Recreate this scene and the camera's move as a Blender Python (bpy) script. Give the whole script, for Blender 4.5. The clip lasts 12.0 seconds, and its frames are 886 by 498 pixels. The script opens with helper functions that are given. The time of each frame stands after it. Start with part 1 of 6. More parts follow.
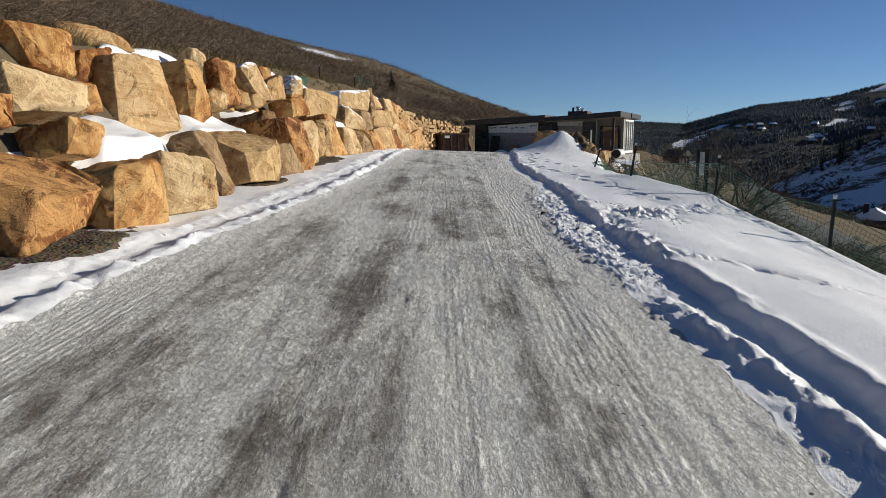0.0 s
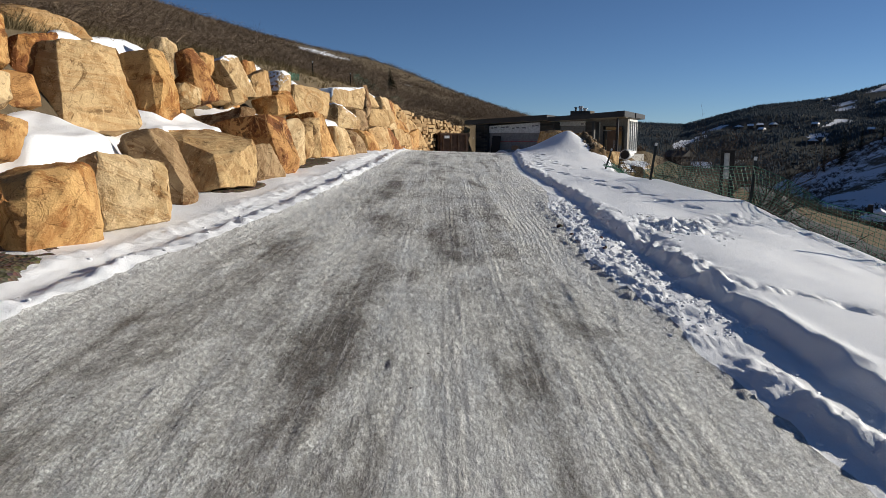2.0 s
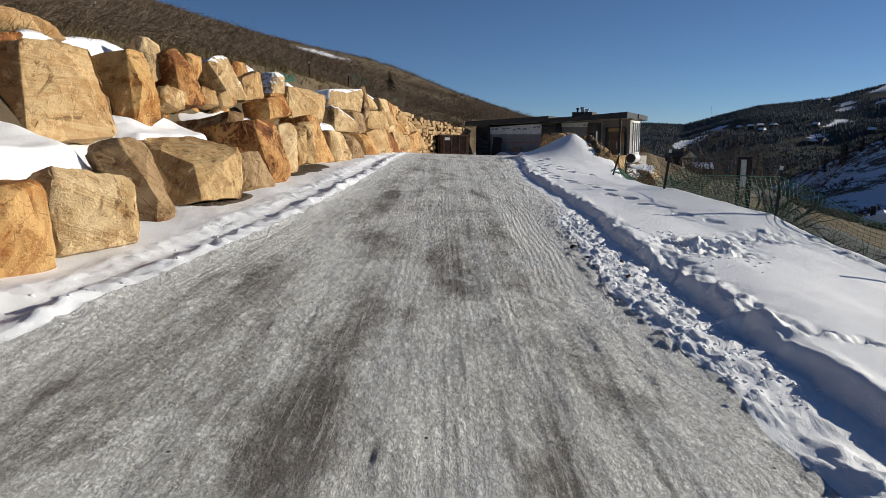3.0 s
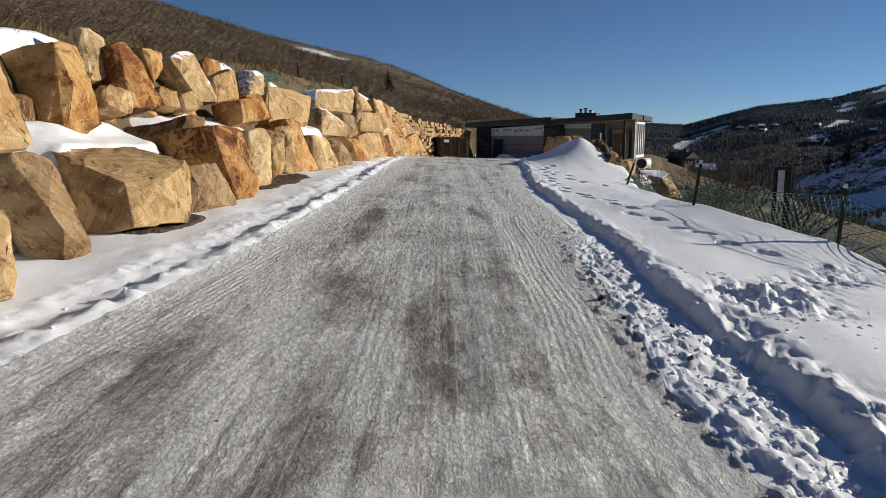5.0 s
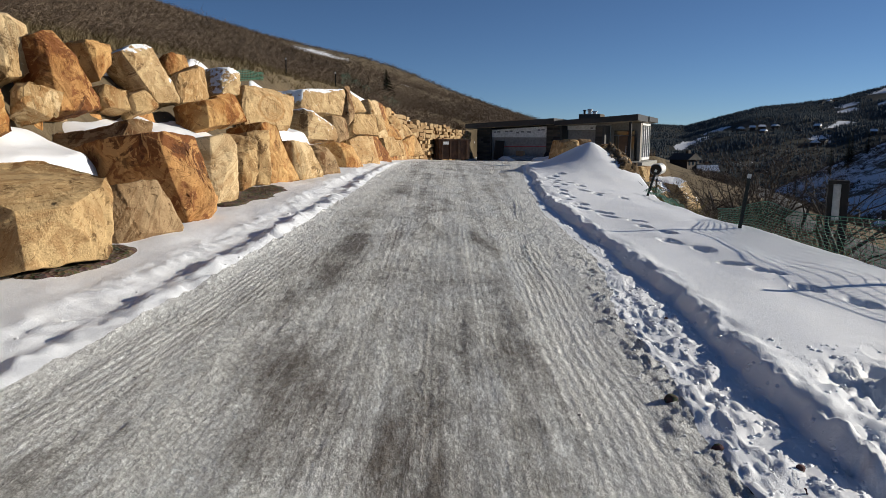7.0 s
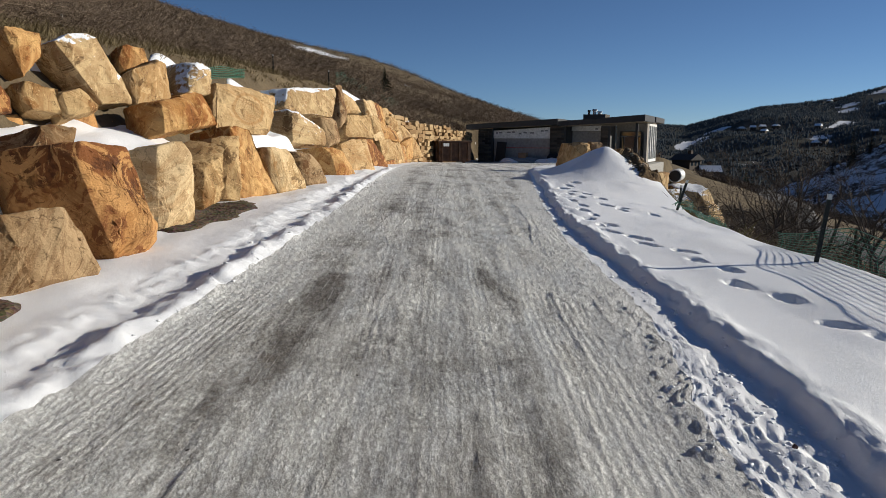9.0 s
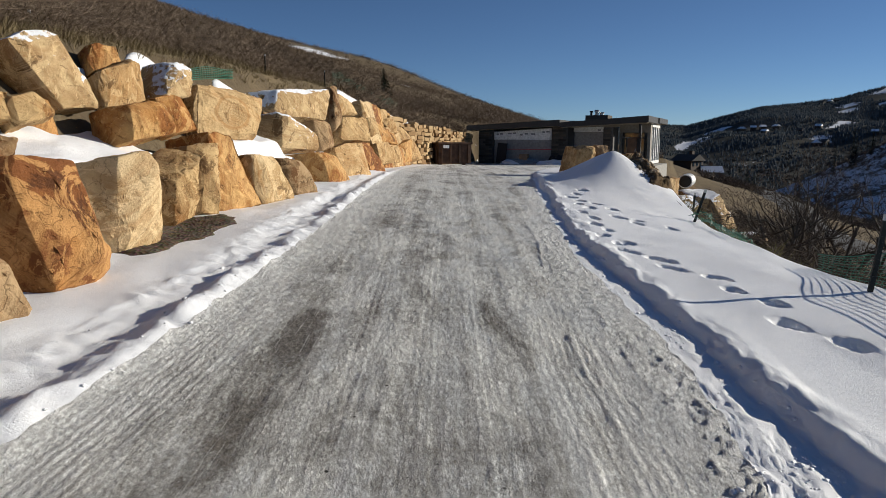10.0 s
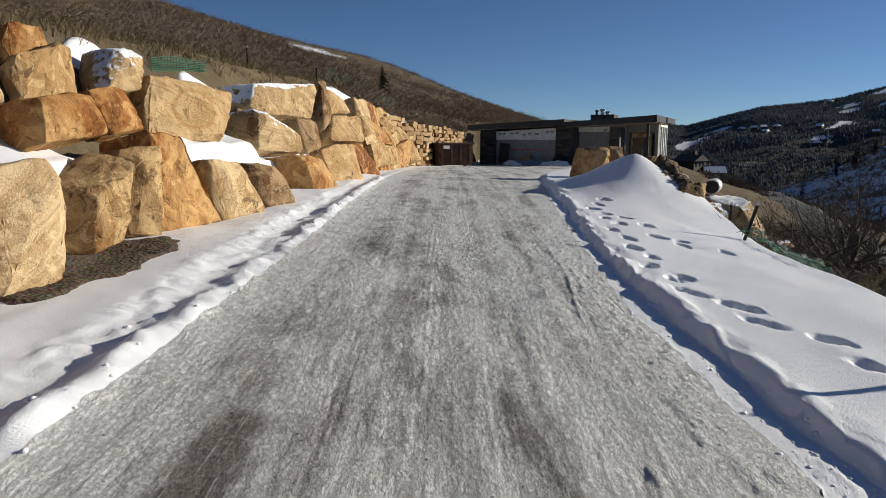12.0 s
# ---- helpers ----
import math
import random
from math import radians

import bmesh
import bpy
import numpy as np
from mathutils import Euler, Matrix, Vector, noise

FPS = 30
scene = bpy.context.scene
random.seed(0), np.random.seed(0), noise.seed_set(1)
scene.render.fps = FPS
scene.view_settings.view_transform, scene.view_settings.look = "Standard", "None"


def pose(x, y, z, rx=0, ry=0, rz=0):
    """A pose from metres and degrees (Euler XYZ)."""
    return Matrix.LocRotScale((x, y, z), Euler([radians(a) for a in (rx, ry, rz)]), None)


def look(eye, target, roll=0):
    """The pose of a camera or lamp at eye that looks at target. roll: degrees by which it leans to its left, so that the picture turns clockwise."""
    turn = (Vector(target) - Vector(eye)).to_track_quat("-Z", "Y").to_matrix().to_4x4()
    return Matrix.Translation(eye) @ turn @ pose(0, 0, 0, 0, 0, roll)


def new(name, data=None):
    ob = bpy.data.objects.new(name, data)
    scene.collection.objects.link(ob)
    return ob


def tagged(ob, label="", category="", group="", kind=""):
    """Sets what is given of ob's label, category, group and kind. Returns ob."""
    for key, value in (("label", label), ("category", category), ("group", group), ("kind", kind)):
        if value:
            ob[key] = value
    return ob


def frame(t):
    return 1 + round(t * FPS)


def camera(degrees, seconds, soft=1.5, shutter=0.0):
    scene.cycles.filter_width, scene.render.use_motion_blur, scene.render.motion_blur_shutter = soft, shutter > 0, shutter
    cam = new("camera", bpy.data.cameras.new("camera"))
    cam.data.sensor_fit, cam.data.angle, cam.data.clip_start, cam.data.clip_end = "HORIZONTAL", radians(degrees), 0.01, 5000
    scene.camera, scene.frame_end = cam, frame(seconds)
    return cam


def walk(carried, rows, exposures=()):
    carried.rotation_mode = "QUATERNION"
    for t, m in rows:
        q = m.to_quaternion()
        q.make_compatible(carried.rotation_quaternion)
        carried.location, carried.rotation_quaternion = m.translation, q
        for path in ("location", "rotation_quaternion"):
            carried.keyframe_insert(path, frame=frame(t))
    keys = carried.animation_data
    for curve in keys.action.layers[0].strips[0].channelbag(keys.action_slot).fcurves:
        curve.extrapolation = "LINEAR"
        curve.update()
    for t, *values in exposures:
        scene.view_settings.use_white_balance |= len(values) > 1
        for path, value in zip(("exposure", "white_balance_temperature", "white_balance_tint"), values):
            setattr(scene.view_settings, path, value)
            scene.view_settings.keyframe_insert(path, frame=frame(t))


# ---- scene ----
cam = camera(64.0, 12.0, 0.7)
PATH = [
    (0.0, 0.000, 0.000, 1.500, 81.34, 0.00, 0.00),
    (0.5, 0.006, 0.350, 1.490, 81.35, -0.01, 0.00),
    (1.0, 0.020, 0.742, 1.470, 81.37, 0.01, 0.00),
    (1.5, 0.027, 1.156, 1.457, 81.37, 0.01, 0.00),
    (2.0, 0.024, 1.593, 1.493, 81.37, -0.01, 0.00),
    (2.5, 0.019, 2.027, 1.565, 81.38, 0.00, 0.01),
    (3.0, 0.016, 2.486, 1.611, 81.39, -0.01, 0.01),
    (5.0, 0.128, 4.412, 1.755, 81.40, -0.05, 0.06),
    (5.5, 0.154, 4.906, 1.786, 81.41, -0.08, 0.07),
    (6.0, 0.174, 5.398, 1.819, 81.41, -0.09, 0.07),
    (6.5, 0.181, 5.897, 1.849, 81.42, -0.10, 0.07),
    (7.0, 0.180, 6.403, 1.880, 81.43, -0.14, 0.08),
    (9.0, 0.177, 8.447, 2.008, 81.41, -0.16, 0.09),
    (9.5, 0.187, 8.963, 2.061, 81.41, -0.15, 0.10),
    (10.0, 0.195, 9.487, 2.120, 81.41, -0.18, 0.10),
    (10.5, 0.203, 10.018, 2.174, 81.39, -0.23, 0.11),
    (11.0, 0.206, 10.560, 2.213, 81.39, -0.23, 0.11),
    (11.5, 0.192, 11.099, 2.196, 81.38, -0.24, 0.11),
    (12.0, 0.186, 11.636, 2.160, 81.38, -0.25, 0.11),
]
walk(cam, [(t, pose(x, y, z, rx, ry, rz)) for t, x, y, z, rx, ry, rz in PATH], [(0.0, 0.08), (12.0, 0.05)])

# ---- light: low winter sun from the right and a little ahead, clear sky ----
SUN_UP, SUN_WAY = 17.0, (0.956, 0.293)
world = bpy.data.worlds.new("sky")
scene.world = world
world.use_nodes = True
wn = world.node_tree.nodes
sky = wn.new("ShaderNodeTexSky")
sky.sky_type, sky.sun_disc = "NISHITA", False
sky.sun_elevation = radians(SUN_UP)
sky.sun_rotation = math.atan2(SUN_WAY[0], SUN_WAY[1])
sky.altitude, sky.air_density, sky.dust_density, sky.ozone_density = 2100, 0.72, 0.0, 4.2
wn["Background"].inputs["Strength"].default_value = 0.068
world.node_tree.links.new(sky.outputs["Color"], wn["Background"].inputs["Color"])
sun = new("sun", bpy.data.lights.new("sun", "SUN"))
sun.data.energy, sun.data.angle, sun.data.color = 5.35, radians(0.53), (1.0, 0.935, 0.81)
up = math.tan(radians(SUN_UP))
sun.matrix_world = look((60 * SUN_WAY[0], 60 * SUN_WAY[1], 60 * up), (0, 0, 0))


# ---- materials ----
class Mat:
    """A node material with short calls for its nodes."""

    def __init__(self, name):
        self.m = bpy.data.materials.new(name)
        self.m.use_nodes = True
        self.t = self.m.node_tree
        self.b = self.t.nodes["Principled BSDF"]
        self.co = self.t.nodes.new("ShaderNodeTexCoord").outputs["Object"]

    def put(self, node, **ins):
        for k, v in ins.items():
            s = node.inputs[k.replace("_", " ")]
            if isinstance(v, bpy.types.NodeSocket):
                self.t.links.new(v, s)
            else:
                s.default_value = v
        return node

    def scaled(self, sx, sy, sz, co=None, rot=(0, 0, 0)):
        n = self.t.nodes.new("ShaderNodeMapping")
        self.put(n, Vector=co or self.co, Scale=(sx, sy, sz), Rotation=rot)
        return n.outputs["Vector"]

    def noise(self, scale, co=None, detail=4.0, rough=0.55, twist=0.0):
        n = self.t.nodes.new("ShaderNodeTexNoise")
        self.put(n, Vector=co or self.co, Scale=scale, Detail=detail, Roughness=rough, Distortion=twist)
        return n.outputs["Fac"]

    def cells(self, scale, co=None, kind="F1", out="Distance"):
        n = self.t.nodes.new("ShaderNodeTexVoronoi")
        n.feature = kind
        self.put(n, Vector=co or self.co, Scale=scale)
        return n.outputs[out]

    def ramp(self, fac, *stops):
        n = self.t.nodes.new("ShaderNodeValToRGB")
        r = n.color_ramp
        while len(r.elements) < len(stops):
            r.elements.new(0.5)
        for e, (p, c) in zip(r.elements, stops):
            e.position = p
            e.color = (c, c, c, 1) if isinstance(c, (int, float)) else (*c, 1)
        self.t.links.new(fac, n.inputs["Fac"])
        return n.outputs["Color"]

    def mix(self, fac, a, b, how="MIX"):
        n = self.t.nodes.new("ShaderNodeMix")
        n.data_type, n.blend_type = "RGBA", how
        for s, v in ((n.inputs[0], fac), (n.inputs[6], a), (n.inputs[7], b)):
            if isinstance(v, bpy.types.NodeSocket):
                self.t.links.new(v, s)
            elif isinstance(v, (int, float)):
                s.default_value = v if s == n.inputs[0] else (v, v, v, 1)
            else:
                s.default_value = (*v, 1)
        return n.outputs[2]

    def math(self, how, a, b=0.0):
        n = self.t.nodes.new("ShaderNodeMath")
        n.operation = how
        for s, v in ((n.inputs[0], a), (n.inputs[1], b)):
            if isinstance(v, bpy.types.NodeSocket):
                self.t.links.new(v, s)
            else:
                s.default_value = v
        return n.outputs[0]

    def random(self):
        return self.t.nodes.new("ShaderNodeObjectInfo").outputs["Random"]

    def island(self):
        return self.t.nodes.new("ShaderNodeNewGeometry").outputs["Random Per Island"]

    def xyz(self, co=None):
        n = self.t.nodes.new("ShaderNodeSeparateXYZ")
        self.t.links.new(co or self.co, n.inputs[0])
        return n.outputs

    def done(self, colour, rough=0.7, bump=None, height=0.01, metal=0.0, spec=0.5, **more):
        self.put(self.b, Roughness=rough, Metallic=metal, **more)
        self.put(self.b, **{"Specular_IOR_Level": spec})
        s = self.b.inputs["Base Color"]
        if isinstance(colour, bpy.types.NodeSocket):
            self.t.links.new(colour, s)
        else:
            s.default_value = (*colour, 1)
        if bump is not None:
            n = self.t.nodes.new("ShaderNodeBump")
            self.put(n, Height=bump, Distance=height, Strength=1.0)
            self.t.links.new(n.outputs["Normal"], self.b.inputs["Normal"])
        return self.m


def rock_mat(name, pale, deep, stain, amount, snow=False, rings=False):
    """Quarried sandstone: pale body, bedding bands, iron stain and small chips."""
    pale, deep, stain = [(c[0] * 0.93, c[1] * 0.90, c[2] * 0.84) for c in (pale, deep, stain)]
    k = Mat(name)
    r = k.random()
    spin = k.t.nodes.new("ShaderNodeVectorRotate")
    spin.rotation_type = "EULER_XYZ"
    comb = k.t.nodes.new("ShaderNodeCombineXYZ")
    for i, f in enumerate((5.0, 11.0, 7.0)):
        k.t.links.new(k.math("MULTIPLY", r, f), comb.inputs[i])
    k.put(spin, Vector=k.co)
    k.t.links.new(comb.outputs[0], spin.inputs["Rotation"])
    off = k.t.nodes.new("ShaderNodeVectorMath")
    k.t.links.new(spin.outputs[0], off.inputs[0])
    k.t.links.new(comb.outputs[0], off.inputs[1])
    v = off.outputs[0]
    broad = k.noise(0.9, v, 5, 0.55, 0.6)
    bands = k.noise(1.6, k.scaled(0.35, 0.35, 4.0, v), 6, 0.62, 0.7)
    grain = k.noise(48.0, v, 4, 0.75)
    mid = k.noise(4.0, v, 7, 0.66, 0.6)
    frac = k.noise(2.0, v, 3, 0.5, 0.7)
    body = k.mix(k.ramp(broad, (0.44, 0.0), (0.57, 1.0)), tuple(min(0.85, c * 1.14) for c in pale), deep)
    body = k.mix(k.ramp(bands, (0.46, 0.0), (0.53, 0.55), (0.60, 0.05)), body, stain)
    rust = k.ramp(k.math("ADD", k.math("MULTIPLY", mid, 0.50), k.math("MULTIPLY", broad, 0.55)), (0.595 - amount, 0.0), (0.63 - amount, 0.9))
    body = k.mix(rust, body, stain)
    dark = k.ramp(k.noise(1.3, v, 9, 0.72, 1.4), (0.56, 0.0), (0.61, 0.75))
    body = k.mix(dark, body, tuple(c * 0.32 for c in stain))
    fresh = k.ramp(k.noise(1.8, v, 8, 0.66, 1.6), (0.54, 0.0), (0.57, 0.75))
    body = k.mix(fresh, body, tuple(min(0.85, c * 1.28) for c in pale))
    scuff = k.ramp(k.noise(7.0, k.scaled(1.0, 0.22, 1.0, v), 7, 0.72, 1.8), (0.585, 0.0), (0.61, 0.7))
    body = k.mix(scuff, body, tuple(min(0.85, c * 1.4) for c in pale))
    scar = k.ramp(k.noise(11.0, k.scaled(0.3, 1.0, 1.0, v), 6, 0.7, 2.0), (0.60, 0.0), (0.63, 0.6))
    body = k.mix(scar, body, tuple(c * 0.45 for c in stain))
    warped = k.t.nodes.new("ShaderNodeVectorMath")
    k.put(warped, **{})
    k.t.links.new(v, warped.inputs[0])
    bend = k.t.nodes.new("ShaderNodeTexNoise")
    k.put(bend, Vector=v, Scale=2.2, Detail=5.0)
    k.t.links.new(bend.outputs["Color"], warped.inputs[1])
    veins = k.ramp(k.cells(0.7, warped.outputs[0], "DISTANCE_TO_EDGE"), (0.0, 0.40), (0.006, 0.0))
    body = k.mix(veins, body, tuple(c * 0.25 for c in stain))
    if rings:
        d = k.t.nodes.new("ShaderNodeVectorMath")
        d.operation = "LENGTH"
        k.put(d, Vector=k.scaled(1.0, 1.35, 0.1))
        far = k.math("ADD", d.outputs["Value"], k.math("MULTIPLY", frac, 0.16))
        wave = k.math("SINE", k.math("MULTIPLY", far, 105.0))
        fade = k.ramp(far, (0.30, 1.0), (0.42, 0.0))
        body = k.mix(k.math("MULTIPLY", k.ramp(k.math("MULTIPLY", wave, 0.5), (0.25, 0.0), (0.45, 0.55)), fade), body, stain)
        body = k.mix(k.ramp(far, (0.42, 0.0), (0.45, 0.6), (0.50, 0.5), (0.53, 0.0)), body, stain)
    body = k.mix(0.32, body, k.ramp(grain, (0.3, 0.4), (0.7, 1.0)), "MULTIPLY")
    ledges = k.math("SNAP", frac, 0.07)
    h = k.math("ADD", k.math("MULTIPLY", mid, 1.1), k.math("ADD", k.math("MULTIPLY", grain, 0.42), k.math("MULTIPLY", ledges, 1.5)))
    h = k.math("ADD", h, k.math("MULTIPLY", bands, 0.8))
    h = k.math("SUBTRACT", h, k.math("MULTIPLY", veins, 0.5))
    if snow:
        nz = k.xyz(k.t.nodes.new("ShaderNodeNewGeometry").outputs["Normal"])[2]
        lying = k.ramp(k.math("ADD", nz, k.math("MULTIPLY", k.math("ADD", mid, -0.5), 0.9)), (0.50, 0.0), (0.58, 1.0))
        body = k.mix(lying, body, (0.82, 0.84, 0.88))
    return k.done(body, 0.85, h, 0.03, spec=0.3)


ROCK = {
    "rust": rock_mat("rust_sandstone", (0.512, 0.282, 0.109), (0.422, 0.186, 0.0512), (0.218, 0.0768, 0.023), 0.08),
    "orange": rock_mat("orange_sandstone", (0.55, 0.346, 0.147), (0.486, 0.243, 0.0768), (0.32, 0.122, 0.032), 0.03),
    "tan": rock_mat("tan_sandstone", (0.525, 0.371, 0.192), (0.422, 0.269, 0.122), (0.32, 0.154, 0.0512), 0.0),
    "sand": rock_mat("smooth_sandstone", (0.55, 0.397, 0.218), (0.512, 0.333, 0.16), (0.422, 0.218, 0.0768), -0.03),
    "cream": rock_mat("cream_sandstone", (0.64, 0.493, 0.301), (0.55, 0.384, 0.198), (0.397, 0.211, 0.0768), -0.02),
    "brown": rock_mat("brown_sandstone", (0.384, 0.269, 0.154), (0.307, 0.198, 0.102), (0.192, 0.0896, 0.032), 0.03),
    "ringed": rock_mat("ringed_sandstone", (0.55, 0.397, 0.218), (0.525, 0.358, 0.179), (0.461, 0.243, 0.0896), -0.08, False, True),
    "snowy": rock_mat("snow_dusted_sandstone", (0.563, 0.422, 0.243), (0.461, 0.32, 0.166), (0.32, 0.166, 0.064), -0.02, True),
}


def snow_mat(name):
    k = Mat(name)
    soft = k.noise(1.6, None, 4, 0.5)
    grain = k.noise(70.0, None, 3, 0.7)
    clump = k.noise(14.0, None, 4, 0.6)
    colour = k.mix(k.ramp(soft, (0.3, 0.0), (0.7, 1.0)), (0.86, 0.87, 0.90), (0.90, 0.905, 0.92))
    h = k.math("ADD", k.math("MULTIPLY", grain, 0.8), k.math("MULTIPLY", clump, 0.5))
    h = k.math("ADD", h, k.math("MULTIPLY", k.noise(190.0, None, 2, 0.7), 0.35))
    return k.done(colour, 0.5, h, 0.0085, spec=0.4)


SNOW = snow_mat("snow")


def road_mat():
    """Packed snow and ice driven over, with grit showing in long worn streaks."""
    k = Mat("packed_snow_road")
    x = k.xyz()
    lane = k.noise(1.0, k.scaled(3.2, 0.09, 1), 5, 0.65, 0.3)
    patch = k.noise(0.9, k.scaled(1.3, 0.55, 1), 7, 0.68, 0.9)
    blot = k.noise(2.6, k.scaled(1.2, 0.8, 1), 6, 0.7, 0.5)
    fine = k.noise(5.0, k.scaled(2.6, 0.8, 1), 6, 0.7, 0.4)
    grit = k.noise(34.0, k.scaled(1.2, 0.8, 1), 5, 0.8)
    brim = k.t.nodes.new("ShaderNodeAttribute")
    brim.attribute_name = "brim"
    edge = k.math("MULTIPLY", brim.outputs["Fac"], k.ramp(k.noise(1.4, k.scaled(2.5, 0.5, 1), 5, 0.65), (0.30, 0.45), (0.55, 1.0)))
    stain = k.t.nodes.new("ShaderNodeAttribute")
    stain.attribute_name = "grit"
    chew = k.noise(10.0, k.scaled(1.6, 0.6, 1), 7, 0.76)
    crust = k.ramp(chew, (0.46, 0.0), (0.52, 1.0))
    flake = k.ramp(k.noise(26.0, k.scaled(1.5, 0.7, 1), 5, 0.75), (0.47, 0.0), (0.52, 1.0))
    s = k.math("ADD", k.math("MULTIPLY", lane, 0.78), k.math("MULTIPLY", patch, 0.88))
    s = k.math("ADD", s, k.math("MULTIPLY", blot, 0.28))
    s = k.math("ADD", s, k.math("MULTIPLY", fine, 0.22))
    s = k.math("ADD", s, k.math("MULTIPLY", k.math("ADD", grit, -0.5), 0.55))
    wheel = k.math("COSINE", k.math("MULTIPLY", k.math("ADD", x[0], k.math("ADD", k.math("MULTIPLY", k.noise(0.35, k.scaled(0, 1, 0), 2), 0.7), -0.33)), 5.2))
    s = k.math("SUBTRACT", s, k.math("MULTIPLY", wheel, 0.045))
    s = k.math("SUBTRACT", s, k.math("MULTIPLY", edge, 0.26))
    s = k.math("ADD", s, k.math("MULTIPLY", stain.outputs["Fac"], 0.17))
    s = k.math("SUBTRACT", s, k.math("MULTIPLY", crust, 0.045))
    dirt = k.ramp(k.math("MULTIPLY", s, 0.6), (0.596, 0.0), (0.668, 0.40), (0.775, 0.97))
    icy = k.ramp(k.noise(2.0, k.scaled(2.0, 0.5, 1), 5), (0.45, 0.0), (0.6, 1.0))
    white = k.mix(icy, (0.905, 0.897, 0.865), (0.81, 0.815, 0.805))
    white = k.mix(edge, white, (0.92, 0.915, 0.90))
    soil = k.mix(k.ramp(grit, (0.38, 0.0), (0.62, 1.0)), (0.066, 0.056, 0.047), (0.285, 0.26, 0.225))
    body = k.mix(dirt, white, soil)
    brown = k.ramp(k.noise(1.1, k.scaled(1.2, 0.6, 1), 5, 0.6), (0.52, 0.0), (0.66, 0.5))
    body = k.mix(k.math("MULTIPLY", brown, dirt), body, (0.13, 0.085, 0.055))
    scratch = k.ramp(k.noise(3.0, k.scaled(14.0, 0.45, 1), 5, 0.7, 0.2), (0.58, 0.0), (0.62, 0.5))
    body = k.mix(scratch, body, (0.80, 0.78, 0.76))
    specks = k.ramp(k.cells(7.0, k.scaled(1, 1, 0)), (0.05, 1.0), (0.09, 0.0))
    body = k.mix(k.math("MULTIPLY", specks, k.ramp(blot, (0.5, 0.0), (0.56, 1.0))), body, (0.03, 0.024, 0.02))
    crumb = k.cells(26.0, k.scaled(1.2, 0.8, 0.5), "SMOOTH_F1")
    lines = k.noise(3.0, k.scaled(13.0, 0.5, 1), 5, 0.7)
    h = k.math("ADD", k.math("MULTIPLY", fine, 1.0), k.math("MULTIPLY", grit, 0.5))
    h = k.math("ADD", h, k.math("ADD", k.math("MULTIPLY", chew, 1.0), k.math("ADD", k.math("MULTIPLY", crust, 0.7), k.math("MULTIPLY", flake, 0.5))))
    body = k.mix(k.math("MULTIPLY", k.math("SUBTRACT", 1.0, flake), 0.10), body, (0.30, 0.28, 0.25))
    h = k.math("ADD", h, k.math("MULTIPLY", lines, 0.9))
    h = k.math("SUBTRACT", h, k.math("MULTIPLY", crumb, 0.2))
    rib, rib_x = k.t.nodes.new("ShaderNodeAttribute"), k.t.nodes.new("ShaderNodeAttribute")
    rib.attribute_name, rib_x.attribute_name = "rib", "rib_x"
    chop = k.ramp(k.noise(4.0, k.scaled(3.0, 4.0, 1), 4, 0.65), (0.40, 0.15), (0.54, 1.0))
    bars = k.math("SINE", k.math("ADD", k.math("MULTIPLY", rib_x.outputs["Fac"], 110.0), k.math("MULTIPLY", k.noise(3.0, None, 3, 0.6), 3.0)))
    tread = k.math("MULTIPLY", k.math("MULTIPLY", bars, rib.outputs["Fac"]), chop)
    h = k.math("ADD", h, k.math("MULTIPLY", tread, 0.55))
    sand = k.noise(120.0, None, 3, 0.8)
    body = k.mix(0.5, body, k.ramp(sand, (0.36, 0.45), (0.52, 1.0)), "MULTIPLY")
    h = k.math("ADD", h, k.math("MULTIPLY", sand, 0.5))
    rough = k.mix(icy, 0.62, 0.45)
    return k.done(body, rough, h, 0.0165, spec=0.3)


ROAD = road_mat()


def hill_mat():
    """Dry grass, scrub litter and lying snow; the cover layer holds how much snow and woodland there is."""
    k = Mat("dry_hillside")
    layer = k.t.nodes.new("ShaderNodeAttribute")
    layer.attribute_name = "cover"
    rgb = k.t.nodes.new("ShaderNodeSeparateColor")
    k.t.links.new(layer.outputs["Color"], rgb.inputs[0])
    n = k.noise(0.5, None, 6, 0.65)
    f = k.noise(5.0, None, 5, 0.7)
    body = k.mix(k.ramp(n, (0.35, 0.0), (0.65, 1.0)), (0.105, 0.08, 0.052), (0.18, 0.138, 0.084))
    body = k.mix(k.ramp(f, (0.5, 0.0), (0.7, 0.7)), body, (0.085, 0.066, 0.045))
    body = k.mix(rgb.outputs[1], body, k.mix(k.ramp(k.noise(0.05, None, 6, 0.7), (0.4, 0.0), (0.6, 1.0)), (0.030, 0.034, 0.030), (0.055, 0.052, 0.045)))
    z = k.noise(0.06, k.scaled(1.0, 0.45, 1.0), 7, 0.68, 0.5)
    near = k.noise(0.9, None, 6, 0.65)
    z = k.math("ADD", k.math("MULTIPLY", z, 0.7), k.math("MULTIPLY", near, 0.3))
    snowy = k.ramp(k.math("ADD", z, k.math("ADD", k.math("MULTIPLY", rgb.outputs[0], 0.6), -0.3)), (0.545, 0.0), (0.575, 1.0))
    body = k.mix(snowy, body, (0.80, 0.82, 0.86))
    return k.done(body, 0.95, f, 0.08, spec=0.1)


HILL = hill_mat()


